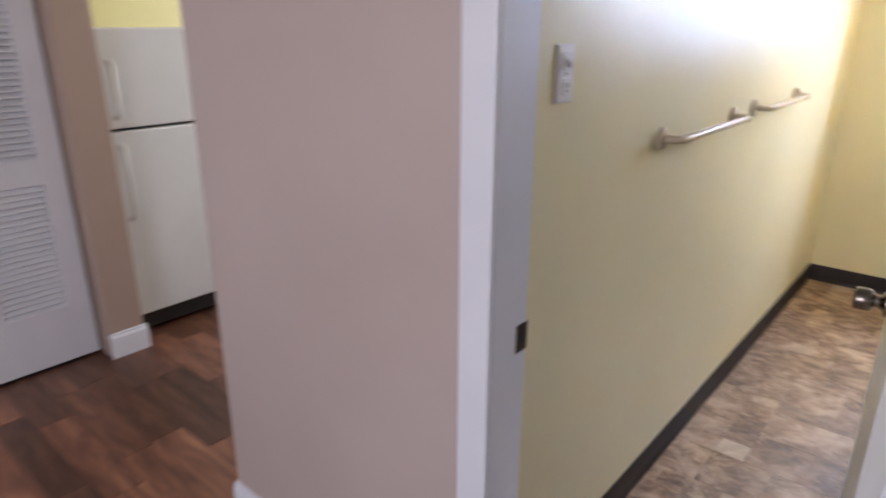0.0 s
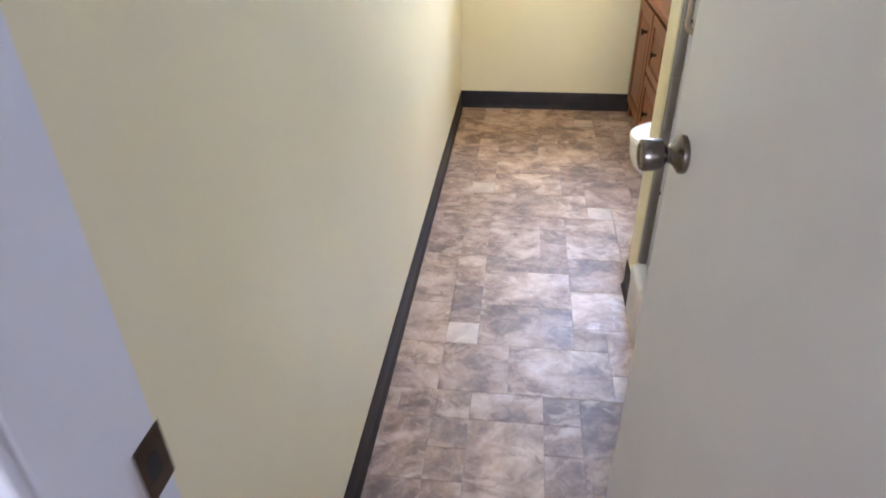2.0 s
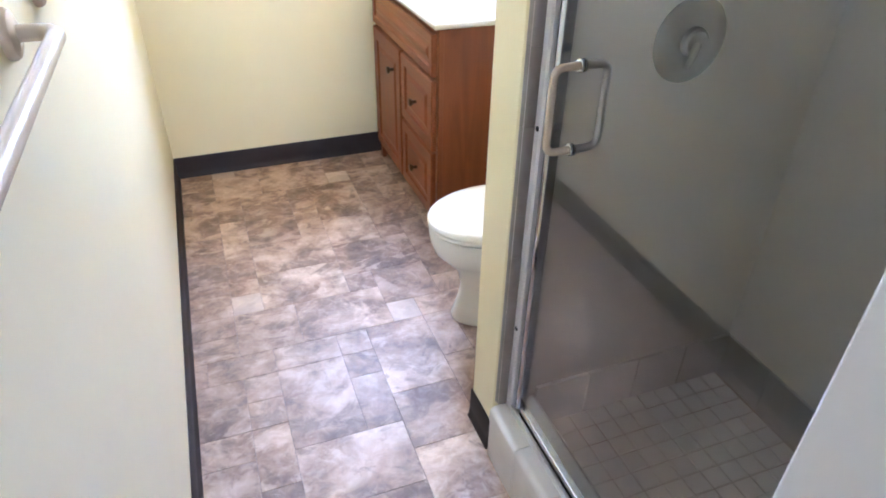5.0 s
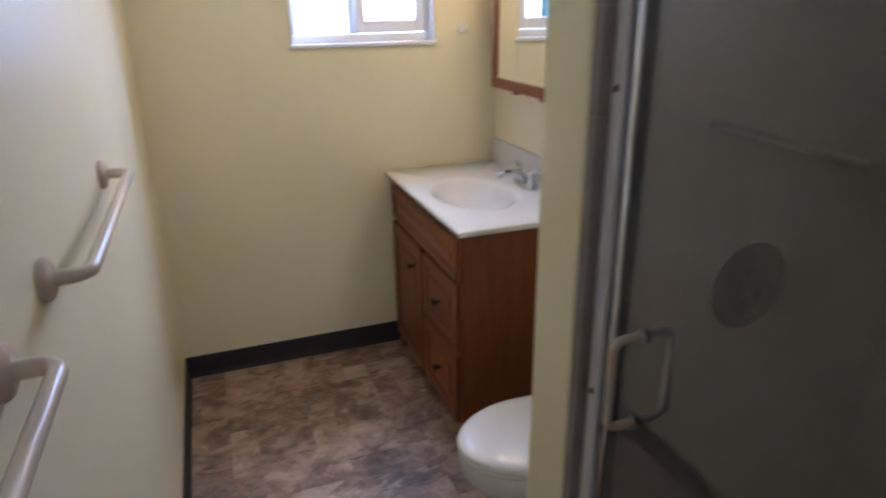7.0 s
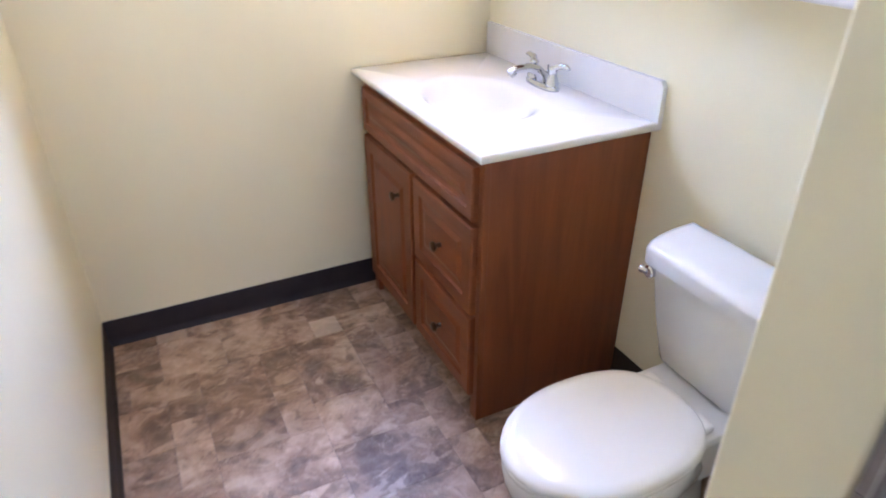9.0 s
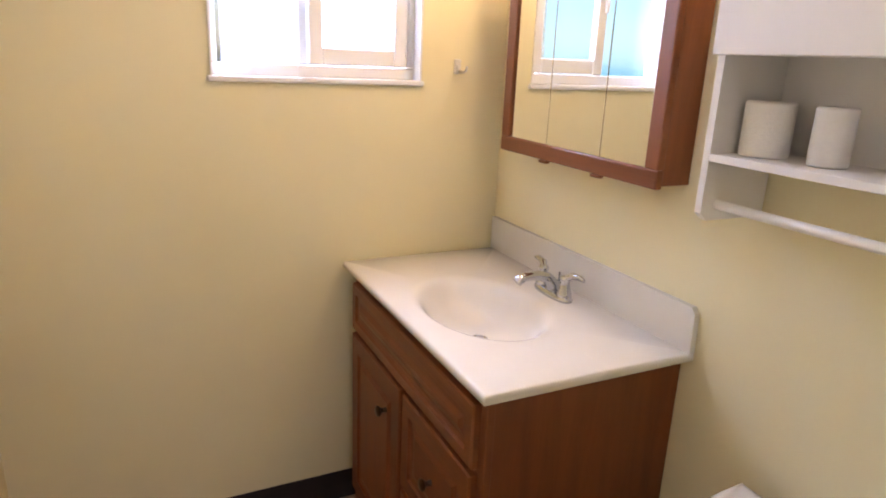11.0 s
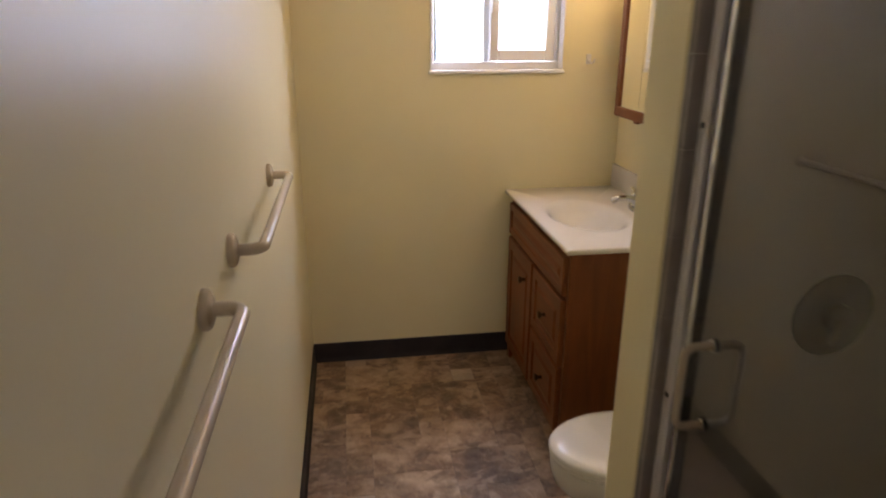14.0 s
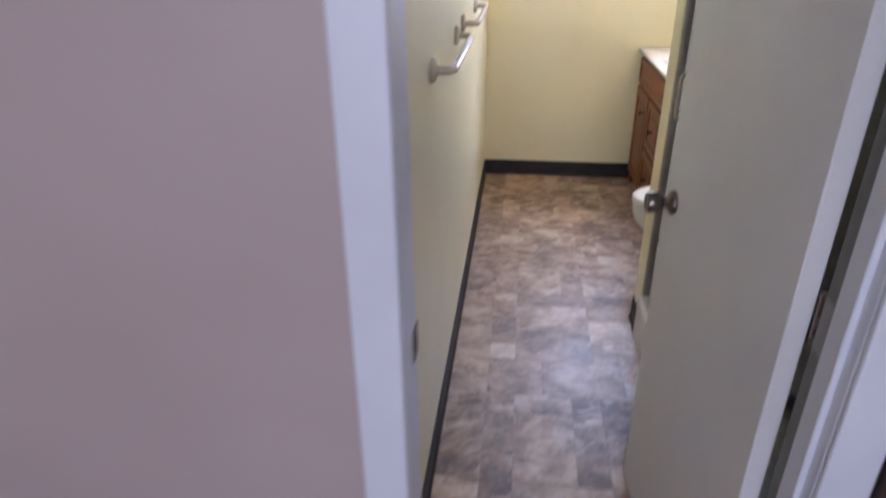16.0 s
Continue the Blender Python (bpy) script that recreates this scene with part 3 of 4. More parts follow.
    sec = [(0.0, 0.012)] + [(0.012 - 0.012 * math.cos(radians(a)), -0.004 + 0.016 * (1 - math.sin(radians(a)))) for a in (10, 30, 50, 70, 90)] + [(w, -0.004), (w, 0.012)]
    tile_me = mesh_from(loft([[Vector((x, y, z)) for x, y in sec] for z in (0.0006, h - 0.0006)]), "trim_tile", M_GREYSTRIP, 40)
    for i in range(14):
        piece("trim_tile", tile_me, strip, Matrix.Translation((PX + 0.003, PY0 - 0.0015 + random.uniform(-0.0006, 0.0006), CURBZ + 0.004 + i * h)))

    # framed glass door
    d = thing("shower_door", (GX, 1.8, CURBZ), "framed clear glass shower door in aluminium", "shower door")
    y0, y1, z0, z1 = YD1 + 0.02, PY0 - 0.005, CURBZ, 1.95
    part("wall_channel", box(GX - 0.022, y1 - 0.0195, z0, GX + 0.016, y1 + 0.002, z1, 0.0015, 1), M_CHANNEL, d, "satin aluminium wall channel")
    part("channel_lip", box(GX - 0.021, y1 - 0.026, z0, GX + 0.014, y1 - 0.0203, z1, 0.001, 1), M_CHANNEL, d)
    part("wall_channel", box(GX - 0.018, y0 - 0.015, z0, GX + 0.016, y0 + 0.02, z1, 0.004, 2), M_ALU, d)
    part("gasket", box(GX - 0.010, y1 - 0.038, z0 + 0.02, GX + 0.010, y1 - 0.026, z1 - 0.03), M_RUBBER, d, "black rubber seal")
    part("door_stile", box(GX - 0.018, y1 - 0.054, z0 + 0.026, GX + 0.010, y1 - 0.038, z1 - 0.03, 0.005, 3), M_CHROME, d, "bright aluminium stile")
    b = box(GX - 0.024, y0 + 0.02, z0, GX + 0.018, y1 - 0.026, z0 + 0.010, 0.002, 1)
    box(GX - 0.024, y0 + 0.02, z0 + 0.010, GX - 0.020, y1 - 0.026, z0 + 0.022, bm=b)
    part("bottom_track", b, M_ALU, d)
    part("gasket", box(GX - 0.012, y0 + 0.04, z0 + 0.012, GX + 0.004, y1 - 0.054, z0 + 0.024), M_RUBBER, d, "black rubber seal")
    part("bottom_rail", box(GX - 0.014, y0 + 0.03, z0 + 0.025, GX + 0.010, y1 - 0.054, z0 + 0.040, 0.004, 2), M_CHROME, d, "bright aluminium rail")
    part("header", box(GX - 0.022, y0, z1, GX + 0.018, y1, z1 + 0.04, 0.004, 2), M_ALU, d)
    part("glass_pane", box(GX - 0.004, y0 + 0.03, z0 + 0.038, GX + 0.002, y1 - 0.052, z1 - 0.01), M_GLASS, d, "clear shower glass").visible_shadow = False
    for z in (0.45, 0.95, 1.45, 1.85):
        part("screw", lathe((GX - 0.022, y1 - 0.012, z), (-1, 0, 0), [(0, 0.0055), (0.002, 0.005), (0.003, 0.002)], 12), M_VALVE, d)
    # D-shaped pull on both sides of the glass
    hy, ha, hb = 2.352, 0.945, 1.098
    r = 0.018
    for s in (-1, 1):
        xg = GX - 0.001 + s * 0.004
        xo = GX + s * 0.054
        pts = [(xg, hy, ha)] + arc((xo - s * r, hy, ha + r), (s, 0, 0), (0, 0, -1), r, math.pi / 2, 0, 6) + arc((xo - s * r, hy, hb - r), (s, 0, 0), (0, 0, 1), r, 0, math.pi / 2, 6) + [(xg, hy, hb)]
        part("pull_handle", tube(pts, 0.0072, 16), M_BAR if s < 0 else M_ALU, d, "off-white tubular D pull", 40)
        for z in (ha, hb):
            part("handle_washer", lathe((GX - 0.001 + s * 0.0035, hy, z), (s, 0, 0), [(0, 0.012), (0.003, 0.012), (0.004, 0.010)], 16), M_CHROME, d)

    # mixer valve on the side wall
    vx, vz = 1.115, 1.083
    v = thing("shower_valve", (vx, PY0, vz), "round dark grey shower mixer valve on grey wall", "shower valve")
    part("escutcheon", lathe((vx, PY0, vz), (0, -1, 0), [(0, 0.084), (0.003, 0.084), (0.007, 0.078), (0.010, 0.044), (0.011, 0.004)], 40), M_VALVE, v, smooth=30)
    part("hub", lathe((vx, PY0, vz), (0, -1, 0), [(0.009, 0.030), (0.020, 0.028), (0.025, 0.023), (0.026, 0.004)], 28), M_VALVE, v, smooth=30)
    part("lever", tube([(vx, PY0 - 0.024, vz), (vx - 0.010, PY0 - 0.030, vz - 0.020), (vx - 0.022, PY0 - 0.034, vz - 0.044)], [0.009, 0.008, 0.006], 12), M_DARK, v, "dark mixer lever", 40)
    # slanting grab bar on the same wall
    g = thing("grab_bar", (1.14, PY0, 1.34), "short slanting grey grab bar on shower wall", "grab bar")
    a, c = Vector((0.99, PY0 - 0.040, 1.382)), Vector((1.30, PY0 - 0.040, 1.296))
    part("bar", tube([(a.x, PY0, a.z), (a.x + 0.002, PY0 - 0.030, a.z), tuple(a + (c - a) * 0.05), tuple(a + (c - a) * 0.95), (c.x - 0.002, PY0 - 0.030, c.z), (c.x, PY0, c.z)], 0.0055, 14), M_BAND, g, "", 50)
    for e, r in ((a, 0.009), (c, 0.017)):
        part("flange", lathe((e.x, PY0, e.z), (0, -1, 0), [(0, r), (0.003, r * 0.95), (0.005, r * 0.6)], 20), M_BAND, g, "", 35)


shower()


# ---- vanity ----
VX, VY0, VY1, VZ = 0.982, 3.515, 4.345, 0.8455   # cabinet front, ends, top


def rect_yz(x, y0, z0, y1, z1):
    return [Vector((x, y0, z0)), Vector((x, y1, z0)), Vector((x, y1, z1)), Vector((x, y0, z1))]


def panel_front(y0, z0, y1, z1, raised=True, th=0.019, stile=0.048):
    """A cabinet front facing -x, with a frame and a raised middle field."""
    rows = [(0, VX), (0, VX - th + 0.004), (0.004, VX - th)]
    rows += [(stile, VX - th), (stile + 0.004, VX - th + 0.006), (stile + 0.010, VX - th + 0.0075)]
    if raised:
        rows += [(stile + 0.022, VX - th + 0.0075), (stile + 0.038, VX - th + 0.002), (stile + 0.041, VX - th + 0.002)]
    return loft([rect_yz(x, y0 + i, z0 + i, y1 - i, z1 - i) for i, x in rows])


def vanity():
    v = thing("vanity_cabinet", ((VX + XR) / 2, (VY0 + VY1) / 2, 0), "cherry-stained wooden vanity cabinet with door and drawers", "cabinet")
    part("side_panel", box(VX + 0.004, VY0, 0, XR - 0.002, VY0 + 0.016, VZ, 0.001, 1), M_WOODV, v)
    part("side_panel", box(VX + 0.004, VY1 - 0.016, 0, XR - 0.002, VY1, VZ, 0.001, 1), M_WOODV, v)
    part("toe_kick", box(VX + 0.05, VY0 + 0.016, 0, VX + 0.062, VY1 - 0.016, 0.095), M_WOODH, v)
    part("bottom_panel", box(VX + 0.02, VY0 + 0.016, 0.085, XR - 0.01, VY1 - 0.016, 0.10), M_WOODH, v)
    # face frame
    for y0, y1 in ((VY0 - 0.001, VY0 + 0.038), (3.895, 3.94), (VY1 - 0.038, VY1 + 0.001)):
        part("face_stile", box(VX, y0, 0.0 if y0 < 3.6 or y0 > 4.2 else 0.085, VX + 0.019, y1, VZ, 0.0015, 1), M_WOODV, v)
    for z0, z1 in ((0.085, 0.115), (0.643, 0.678), (0.805, VZ)):
        part("face_rail", box(VX + 0.001, VY0 + 0.038, z0, VX + 0.018, VY1 - 0.038, z1), M_WOODH, v)
    part("face_rail", box(VX + 0.001, VY0 + 0.038, 0.363, VX + 0.018, 3.895, 0.388), M_WOODH, v)
    false = part("false_front", panel_front(VY0 + 0.022, 0.668, VY1 - 0.022, 0.818, True, 0.019, 0.030), M_WOODH, v)
    door = part("cabinet_door", panel_front(3.927, 0.090, VY1 - 0.022, 0.652, True, 0.019, 0.052), M_WOODV, v)
    upper = part("drawer", panel_front(VY0 + 0.022, 0.380, 3.908, 0.652, True, 0.019, 0.044), M_WOODH, v)
    lower = part("drawer", panel_front(VY0 + 0.022, 0.090, 3.908, 0.368, True, 0.019, 0.044), M_WOODH, v)
    for own, y, z in ((door, 4.02, 0.545), (upper, 3.722, 0.512), (lower, 3.722, 0.228)):
        xk = VX - 0.0172 if own is not door else VX - 0.019
        b = lathe((xk, y, z), (-1, 0, 0), [(0, 0.008), (0.003, 0.0075), (0.010, 0.0055), (0.016, 0.009), (0.021, 0.0150), (0.026, 0.0155), (0.029, 0.011), (0.030, 0.002)], 20)
        part("knob", b, M_BRONZE, own, "dark bronze knob", 40)


vanity()
TX0, TY0, TY1, TZ = 0.955, 3.484, 4.388, 0.867
BC, BA, BB = (1.185, 3.915), 0.156, 0.222


def basin_top():
    cx, cy = BC
    x0, x1, y0, y1 = TX0, XR - 0.001, TY0, TY1
    corners = [math.atan2(y - cy, x - cx) % (2 * math.pi) for x in (x0, x1) for y in (y0, y1)]
    angles = sorted([2 * math.pi * i / 72 + 0.013 for i in range(72)] + corners)

    def rect(a, z, inset=0.0):
        c, s = math.cos(a), math.sin(a)
        tx = ((x1 if c > 0 else x0) - cx) / c if abs(c) > 1e-9 else 1e9
        ty = ((y1 if s > 0 else y0) - cy) / s if abs(s) > 1e-9 else 1e9
        t = min(tx, ty)
        px, py = cx + t * c, cy + t * s
        px = min(max(px, x0 + inset), x1 - inset)
        py = min(max(py, y0 + inset), y1 - inset)
        return Vector((px, py, z))

    def oval(a, k, z):
        return Vector((cx + BA * k * math.cos(a), cy + BB * k * math.sin(a), z))

    lo = TZ - 0.021
    rings = [[oval(a, 1.10, lo) for a in angles], [rect(a, lo, 0.003) for a in angles], [rect(a, lo + 0.003) for a in angles],
             [rect(a, TZ - 0.007) for a in angles], [rect(a, TZ - 0.002, 0.002) for a in angles], [rect(a, TZ, 0.007) for a in angles]]
    rings += [[oval(a, 1.12, TZ - 0.0003) for a in angles], [oval(a, 1.06, TZ - 0.002) for a in angles], [oval(a, 1.0, TZ - 0.006) for a in angles]]
    for k, d in ((0.95, 0.013), (0.89, 0.026), (0.82, 0.043), (0.72, 0.062), (0.58, 0.079), (0.42, 0.090), (0.26, 0.0965), (0.12, 0.0995)):
        rings.append([oval(a, k, TZ - d) for a in angles])
    top = solid("countertop", loft(rings, cap0=False), M_MARBLE, "white cultured marble vanity top with oval basin", "countertop", smooth=50)
    # backsplash with clipped near corner
    sec = [(TY0 + 0.0, TZ - 0.002), (TY1, TZ - 0.002), (TY1, TZ + 0.108), (TY0 + 0.014, TZ + 0.108), (TY0 + 0.002, TZ + 0.094)]
    b = loft([[Vector((x, y, z)) for y, z in sec] for x in (XR - 0.017, XR - 0.001)])
    part("backsplash", b, M_MARBLE, top)
    part("drain", lathe((cx, cy, TZ - 0.1005), (0, 0, 1), [(0, 0.024), (0.003, 0.024), (0.004, 0.020), (0.002, 0.018), (0.005, 0.014), (0.006, 0.002)], 24), M_CHROME, top, "chrome basin drain", 35)

    # faucet
    fx, fy = 1.412, 3.915
    f = thing("faucet", (fx, fy, TZ), "chrome two-handle centerset basin faucet", "faucet")
    rr = []
    for z, w, l in ((0, 0.026, 0.078), (0.010, 0.026, 0.078), (0.016, 0.022, 0.073), (0.018, 0.014, 0.062)):
        rr.append([Vector((fx + w * math.cos(a) * (abs(math.cos(a)) ** -0.3 if abs(math.cos(a)) > 0.05 else 1), fy + l * math.sin(a), TZ + z)) for a in [2 * math.pi * i / 36 + 0.01 for i in range(36)]])
    part("base_plate", loft(rr), M_CHROME, f, smooth=40)
    pts = [(fx, fy, TZ + 0.012), (fx - 0.004, fy, TZ + 0.034), (fx - 0.022, fy, TZ + 0.052), (fx - 0.055, fy, TZ + 0.062), (fx - 0.095, fy, TZ + 0.062), (fx - 0.112, fy, TZ + 0.056)]
    sp = part("spout", tube(pts, [0.021, 0.018, 0.0155, 0.0135, 0.0125, 0.012], 18), M_CHROME, f, smooth=50)
    part("aerator", lathe((fx - 0.108, fy, TZ + 0.059), (-0.75, 0, -0.65), [(0, 0.0135), (0.004, 0.0145), (0.016, 0.0145), (0.018, 0.010)], 18), M_CHROME, sp, smooth=35)
    part("lift_rod", tube([(fx + 0.018, fy, TZ + 0.012), (fx + 0.018, fy, TZ + 0.064)], 0.003, 8), M_CHROME, f)
    for s in (-1, 1):
        y = fy + s * 0.051
        hd = part("handle", lathe((fx, y, TZ + 0.014), (0, 0, 1), [(0, 0.021), (0.010, 0.020), (0.030, 0.014), (0.042, 0.013), (0.050, 0.015), (0.056, 0.012), (0.058, 0.003)], 20), M_CHROME, f, smooth=40)
        part("lever", tube([(fx, y, TZ + 0.062), (fx + 0.010, y + s * 0.018, TZ + 0.074), (fx + 0.012, y + s * 0.048, TZ + 0.078), (fx + 0.012, y + s * 0.062, TZ + 0.074)], [0.011, 0.010, 0.008, 0.005], 12), M_CHROME, hd, smooth=50)


basin_top()


# ---- toilet ----
def tank_ring(cy, z, xf, wf, wb, xb=1.440):
    """A level outline with a straight back, a flat front and ends that curve from one to the other."""
    side = []
    for i in range(9):
        u = i / 8
        x = (1 - u) ** 2 * xb + 2 * u * (1 - u) * (xf + 0.018) + u * u * xf
        w = (1 - u) ** 2 * wb + 2 * u * (1 - u) * (wb - 0.004) + u * u * wf
        side.append((x, w))
    return [Vector((x, cy + w, z)) for x, w in side] + [Vector((x, cy - w, z)) for x, w in reversed(side)]


def toilet():
    cy = 3.055
    t = thing("toilet", (1.1, cy, 0), "white porcelain two-piece toilet with closed lid", "toilet")
    rows = [(0.0, 1.10, 0.265, 0.26, 0.120), (0.012, 1.10, 0.268, 0.262, 0.123), (0.05, 1.10, 0.252, 0.25, 0.112), (0.13, 1.10, 0.235, 0.24, 0.100),
            (0.20, 1.08, 0.232, 0.25, 0.108), (0.245, 1.05, 0.245, 0.25, 0.135), (0.285, 1.025, 0.255, 0.24, 0.158), (0.322, 1.005, 0.247, 0.23, 0.171), (0.356, 0.998, 0.243, 0.225, 0.174), (0.366, 0.998, 0.238, 0.222, 0.170)]
    part("bowl", loft([egg(x + 0.018, cy - 0.030, z, f - 0.008, bk, h - 0.006) for z, x, f, bk, h in rows]), M_PORCELAIN, t, smooth=60)
    part("rear_deck", loft([rounded(1.16, cy - 0.018 - w, 1.47, cy - 0.018 + w, z, 0.030) for z, w in ((0.18, 0.085), (0.27, 0.10), (0.346, 0.119), (0.366, 0.124), (0.373, 0.120))]), M_PORCELAIN, t, smooth=50)
    part("seat", loft([egg(1.008, cy - 0.030, z, 0.230 - i, 0.231 - i, 0.164 - i, power=1.3) for z, i in ((0.370, 0.006), (0.374, 0.0), (0.383, 0.0), (0.387, 0.005))]), M_SEAT, t, smooth=50)
    part("seat_lid", loft([egg(1.008, cy - 0.030, z, 0.233 - i, 0.224 - i, 0.167 - i, power=1.3) for z, i in ((0.3885, 0.006), (0.392, 0.0), (0.401, 0.001), (0.408, 0.008), (0.412, 0.03), (0.414, 0.09))]), M_SEAT, t, smooth=50)
    for s in (-1, 1):
        part("hinge_cap", box(1.205, cy - 0.024 + s * 0.078 - 0.024, 0.373, 1.243, cy - 0.024 + s * 0.078 + 0.024, 0.397, 0.008, 3), M_SEAT, t, smooth=50)
        part("bolt_cap", lathe((1.13, cy - 0.030 + s * 0.118, 0.0), (0, 0, 1), [(0, 0.016), (0.012, 0.015), (0.020, 0.009), (0.022, 0.002)], 16), M_PORCELAIN, t, smooth=50)
    part("tank", loft([tank_ring(cy, z, xf, wf, wb) for z, xf, wf, wb in ((0.375, 1.310, 0.085, 0.150), (0.388, 1.298, 0.098, 0.162), (0.47, 1.288, 0.120, 0.178), (0.56, 1.280, 0.140, 0.193), (0.640, 1.275, 0.155, 0.204))]), M_PORCELAIN, t, smooth=50)
    part("tank_lid", loft([tank_ring(cy, z, 1.258 + i, 0.172 - i * 0.6, 0.222 - i, 1.448 - i) for z, i in ((0.638, 0.008), (0.641, 0.002), (0.674, 0.0), (0.682, 0.003), (0.689, 0.010), (0.694, 0.026), (0.697, 0.05))]), M_PORCELAIN, t, smooth=50)
    lv = part("flush_lever", lathe((1.315, cy + 0.166, 0.618), (-1, 0, 0), [(0, 0.013), (0.034, 0.013), (0.038, 0.016), (0.048, 0.016), (0.051, 0.012)], 18), M_CHROME, t, "chrome flush lever", 35)
    part("lever_arm", tube([(1.270, cy + 0.168, 0.618), (1.268, cy + 0.180, 0.617), (1.267, cy + 0.190, 0.615)], [0.009, 0.010, 0.010], 12), M_CHROME, lv, "", 50)
    # supply line behind
    part("supply_hose", tube([(1.42, cy + 0.13, 0.380), (1.43, cy + 0.14, 0.28), (1.475, cy + 0.18, 0.18), (1.498, cy + 0.19, 0.16)], 0.006, 10), M_ALU, t, "", 50)


toilet()


# ---- mirror cabinet, light bar, wall cabinet ----
MX, MY0, MY1, MZ0, MZ1 = 1.396, 3.568, 4.222, 1.230, 1.826


def mirror_cabinet():
    m = thing("mirror_cabinet", (XR, (MY0 + MY1) / 2, MZ0), "wood-framed medicine cabinet with three mirror doors", "mirror cabinet")
    part("body", box(MX + 0.02, MY0 + 0.006, MZ0 + 0.006, XR, MY1 - 0.006, MZ1 - 0.006, 0.002, 1), M_WOODV, m)
    w = 0.042
    for y0, y1, z0, z1, mat in ((MY0, MY1, MZ0, MZ0 + w, M_WOODH), (MY0, MY1, MZ1 - w, MZ1, M_WOODH), (MY0, MY0 + w, MZ0 + w, MZ1 - w, M_WOODV), (MY1 - w, MY1, MZ0 + w, MZ1 - w, M_WOODV)):
        part("frame_member", box(MX, y0, z0, MX + 0.02, y1, z1, 0.004, 2), mat, m)
    splits = [MY0 + w, 3.772, 3.997, MY1 - w]
    for y0, y1 in zip(splits, splits[1:]):
        part("mirror_door", box(MX + 0.008, y0 + 0.0012, MZ0 + w, MX + 0.0145, y1 - 0.0012, MZ1 - w, 0.001, 1), M_MIRROR, m, "mirror glass door")
    for y in (3.772, 3.997):
        part("finger_pull", box(MX - 0.002, y - 0.018, MZ0 - 0.008, MX + 0.014, y + 0.018, MZ0, 0.003, 2), M_WOODH, m)


mirror_cabinet()


def light_bar():
    l = thing("vanity_light", (XR, 3.89, 1.98), "chrome light bar with warm globe bulbs over mirror", "wall lamp")
    part("back_plate", box(XR - 0.03, 3.62, 1.93, XR, 4.16, 2.04, 0.008, 3), M_CHROME, l)
    for y in (3.71, 3.89, 4.07):
        part("lamp_holder", lathe((XR - 0.03, y, 1.985), (-1, 0, 0), [(0, 0.026), (0.018, 0.026), (0.022, 0.022)], 20), M_CHROME, l, smooth=35)
        part("bulb", lathe((XR - 0.05, y, 1.985), (-1, 0, 0), [(0, 0.014)] + [(0.046 - 0.040 * math.cos(radians(a)), 0.040 * math.sin(radians(a))) for a in range(25, 180, 15)] + [(0.086, 0.002)], 24), M_BULB, l, "lit warm globe bulb", 60)


light_bar()
SX, SY0, SY1 = 1.312, 2.765, 3.395


def wall_cabinet():
    c = thing("wall_cabinet", (XR, (SY0 + SY1) / 2, 1.212), "white wall cabinet with open shelf and towel rod", "cabinet")
    zt, zd, zs = 2.06, 1.512, 1.324
    for y0, y1 in ((SY0, SY0 + 0.015), (SY1 - 0.015, SY1)):
        # side with its lower front corner cut back
        sec = [(XR - 0.003, 1.212), (SX + 0.035, 1.212), (SX + 0.018, 1.227), (SX + 0.018, zt), (XR - 0.003, zt)]
        part("side_panel", loft([[Vector((x, y, z)) for x, z in sec] for y in (y0, y1)]), M_LAMINATE, c)
    part("back_panel", box(XR - 0.005, SY0 + 0.015, zs, XR, SY1 - 0.015, zt - 0.015), M_LAMINATE, c)
    part("shelf", box(SX + 0.018, SY0 + 0.015, zs, XR - 0.005, SY1 - 0.015, zs + 0.014, 0.001, 1), M_LAMINATE, c)
    part("bottom_panel", box(SX + 0.018, SY0 + 0.015, zd, XR - 0.005, SY1 - 0.015, zd + 0.014), M_LAMINATE, c)
    part("top_panel", box(SX + 0.018, SY0 + 0.015, zt - 0.015, XR - 0.005, SY1 - 0.015, zt), M_LAMINATE, c)
    ym = (SY0 + SY1) / 2
    for y0, y1 in ((SY0 + 0.001, ym - 0.0015), (ym + 0.0015, SY1 - 0.001)):
        part("cabinet_door", box(SX, y0, zd - 0.004, SX + 0.016, y1, zt, 0.0015, 1), M_LAMINATE, c)
    part("towel_rod", tube([(SX + 0.055, SY0 + 0.015, 1.242), (SX + 0.055, SY1 - 0.015, 1.242)], 0.009, 14), M_LAMINATE, c, "white towel rod", 40)


wall_cabinet()


def toilet_roll(x, y, z, r, h, label):
    t = thing("toilet_roll", (x, y, z), label, "toilet paper", "rolls on the shelf")
    part("paper", loft([circle((x, y, z + d), (0, 0, 1), k, 32) for d, k in ((h, 0.021), (h, r - 0.003), (h - 0.003, r), (0.003, r), (0, r - 0.003), (0, 0.021))], False, False), M_PAPER, t, smooth=40)
    part("core", loft([circle((x, y, z + d), (0, 0, 1), k, 24) for d, k in ((0.001, 0.0205), (h - 0.001, 0.0205), (h - 0.001, 0.0195), (0.001, 0.0195))], False, False), M_CARD, t, smooth=40)


toilet_roll(1.410, 3.334, 1.338, 0.042, 0.096, "full white toilet paper roll standing on shelf")
toilet_roll(1.412, 3.214, 1.338, 0.031, 0.096, "half-used white toilet paper roll standing on shelf")


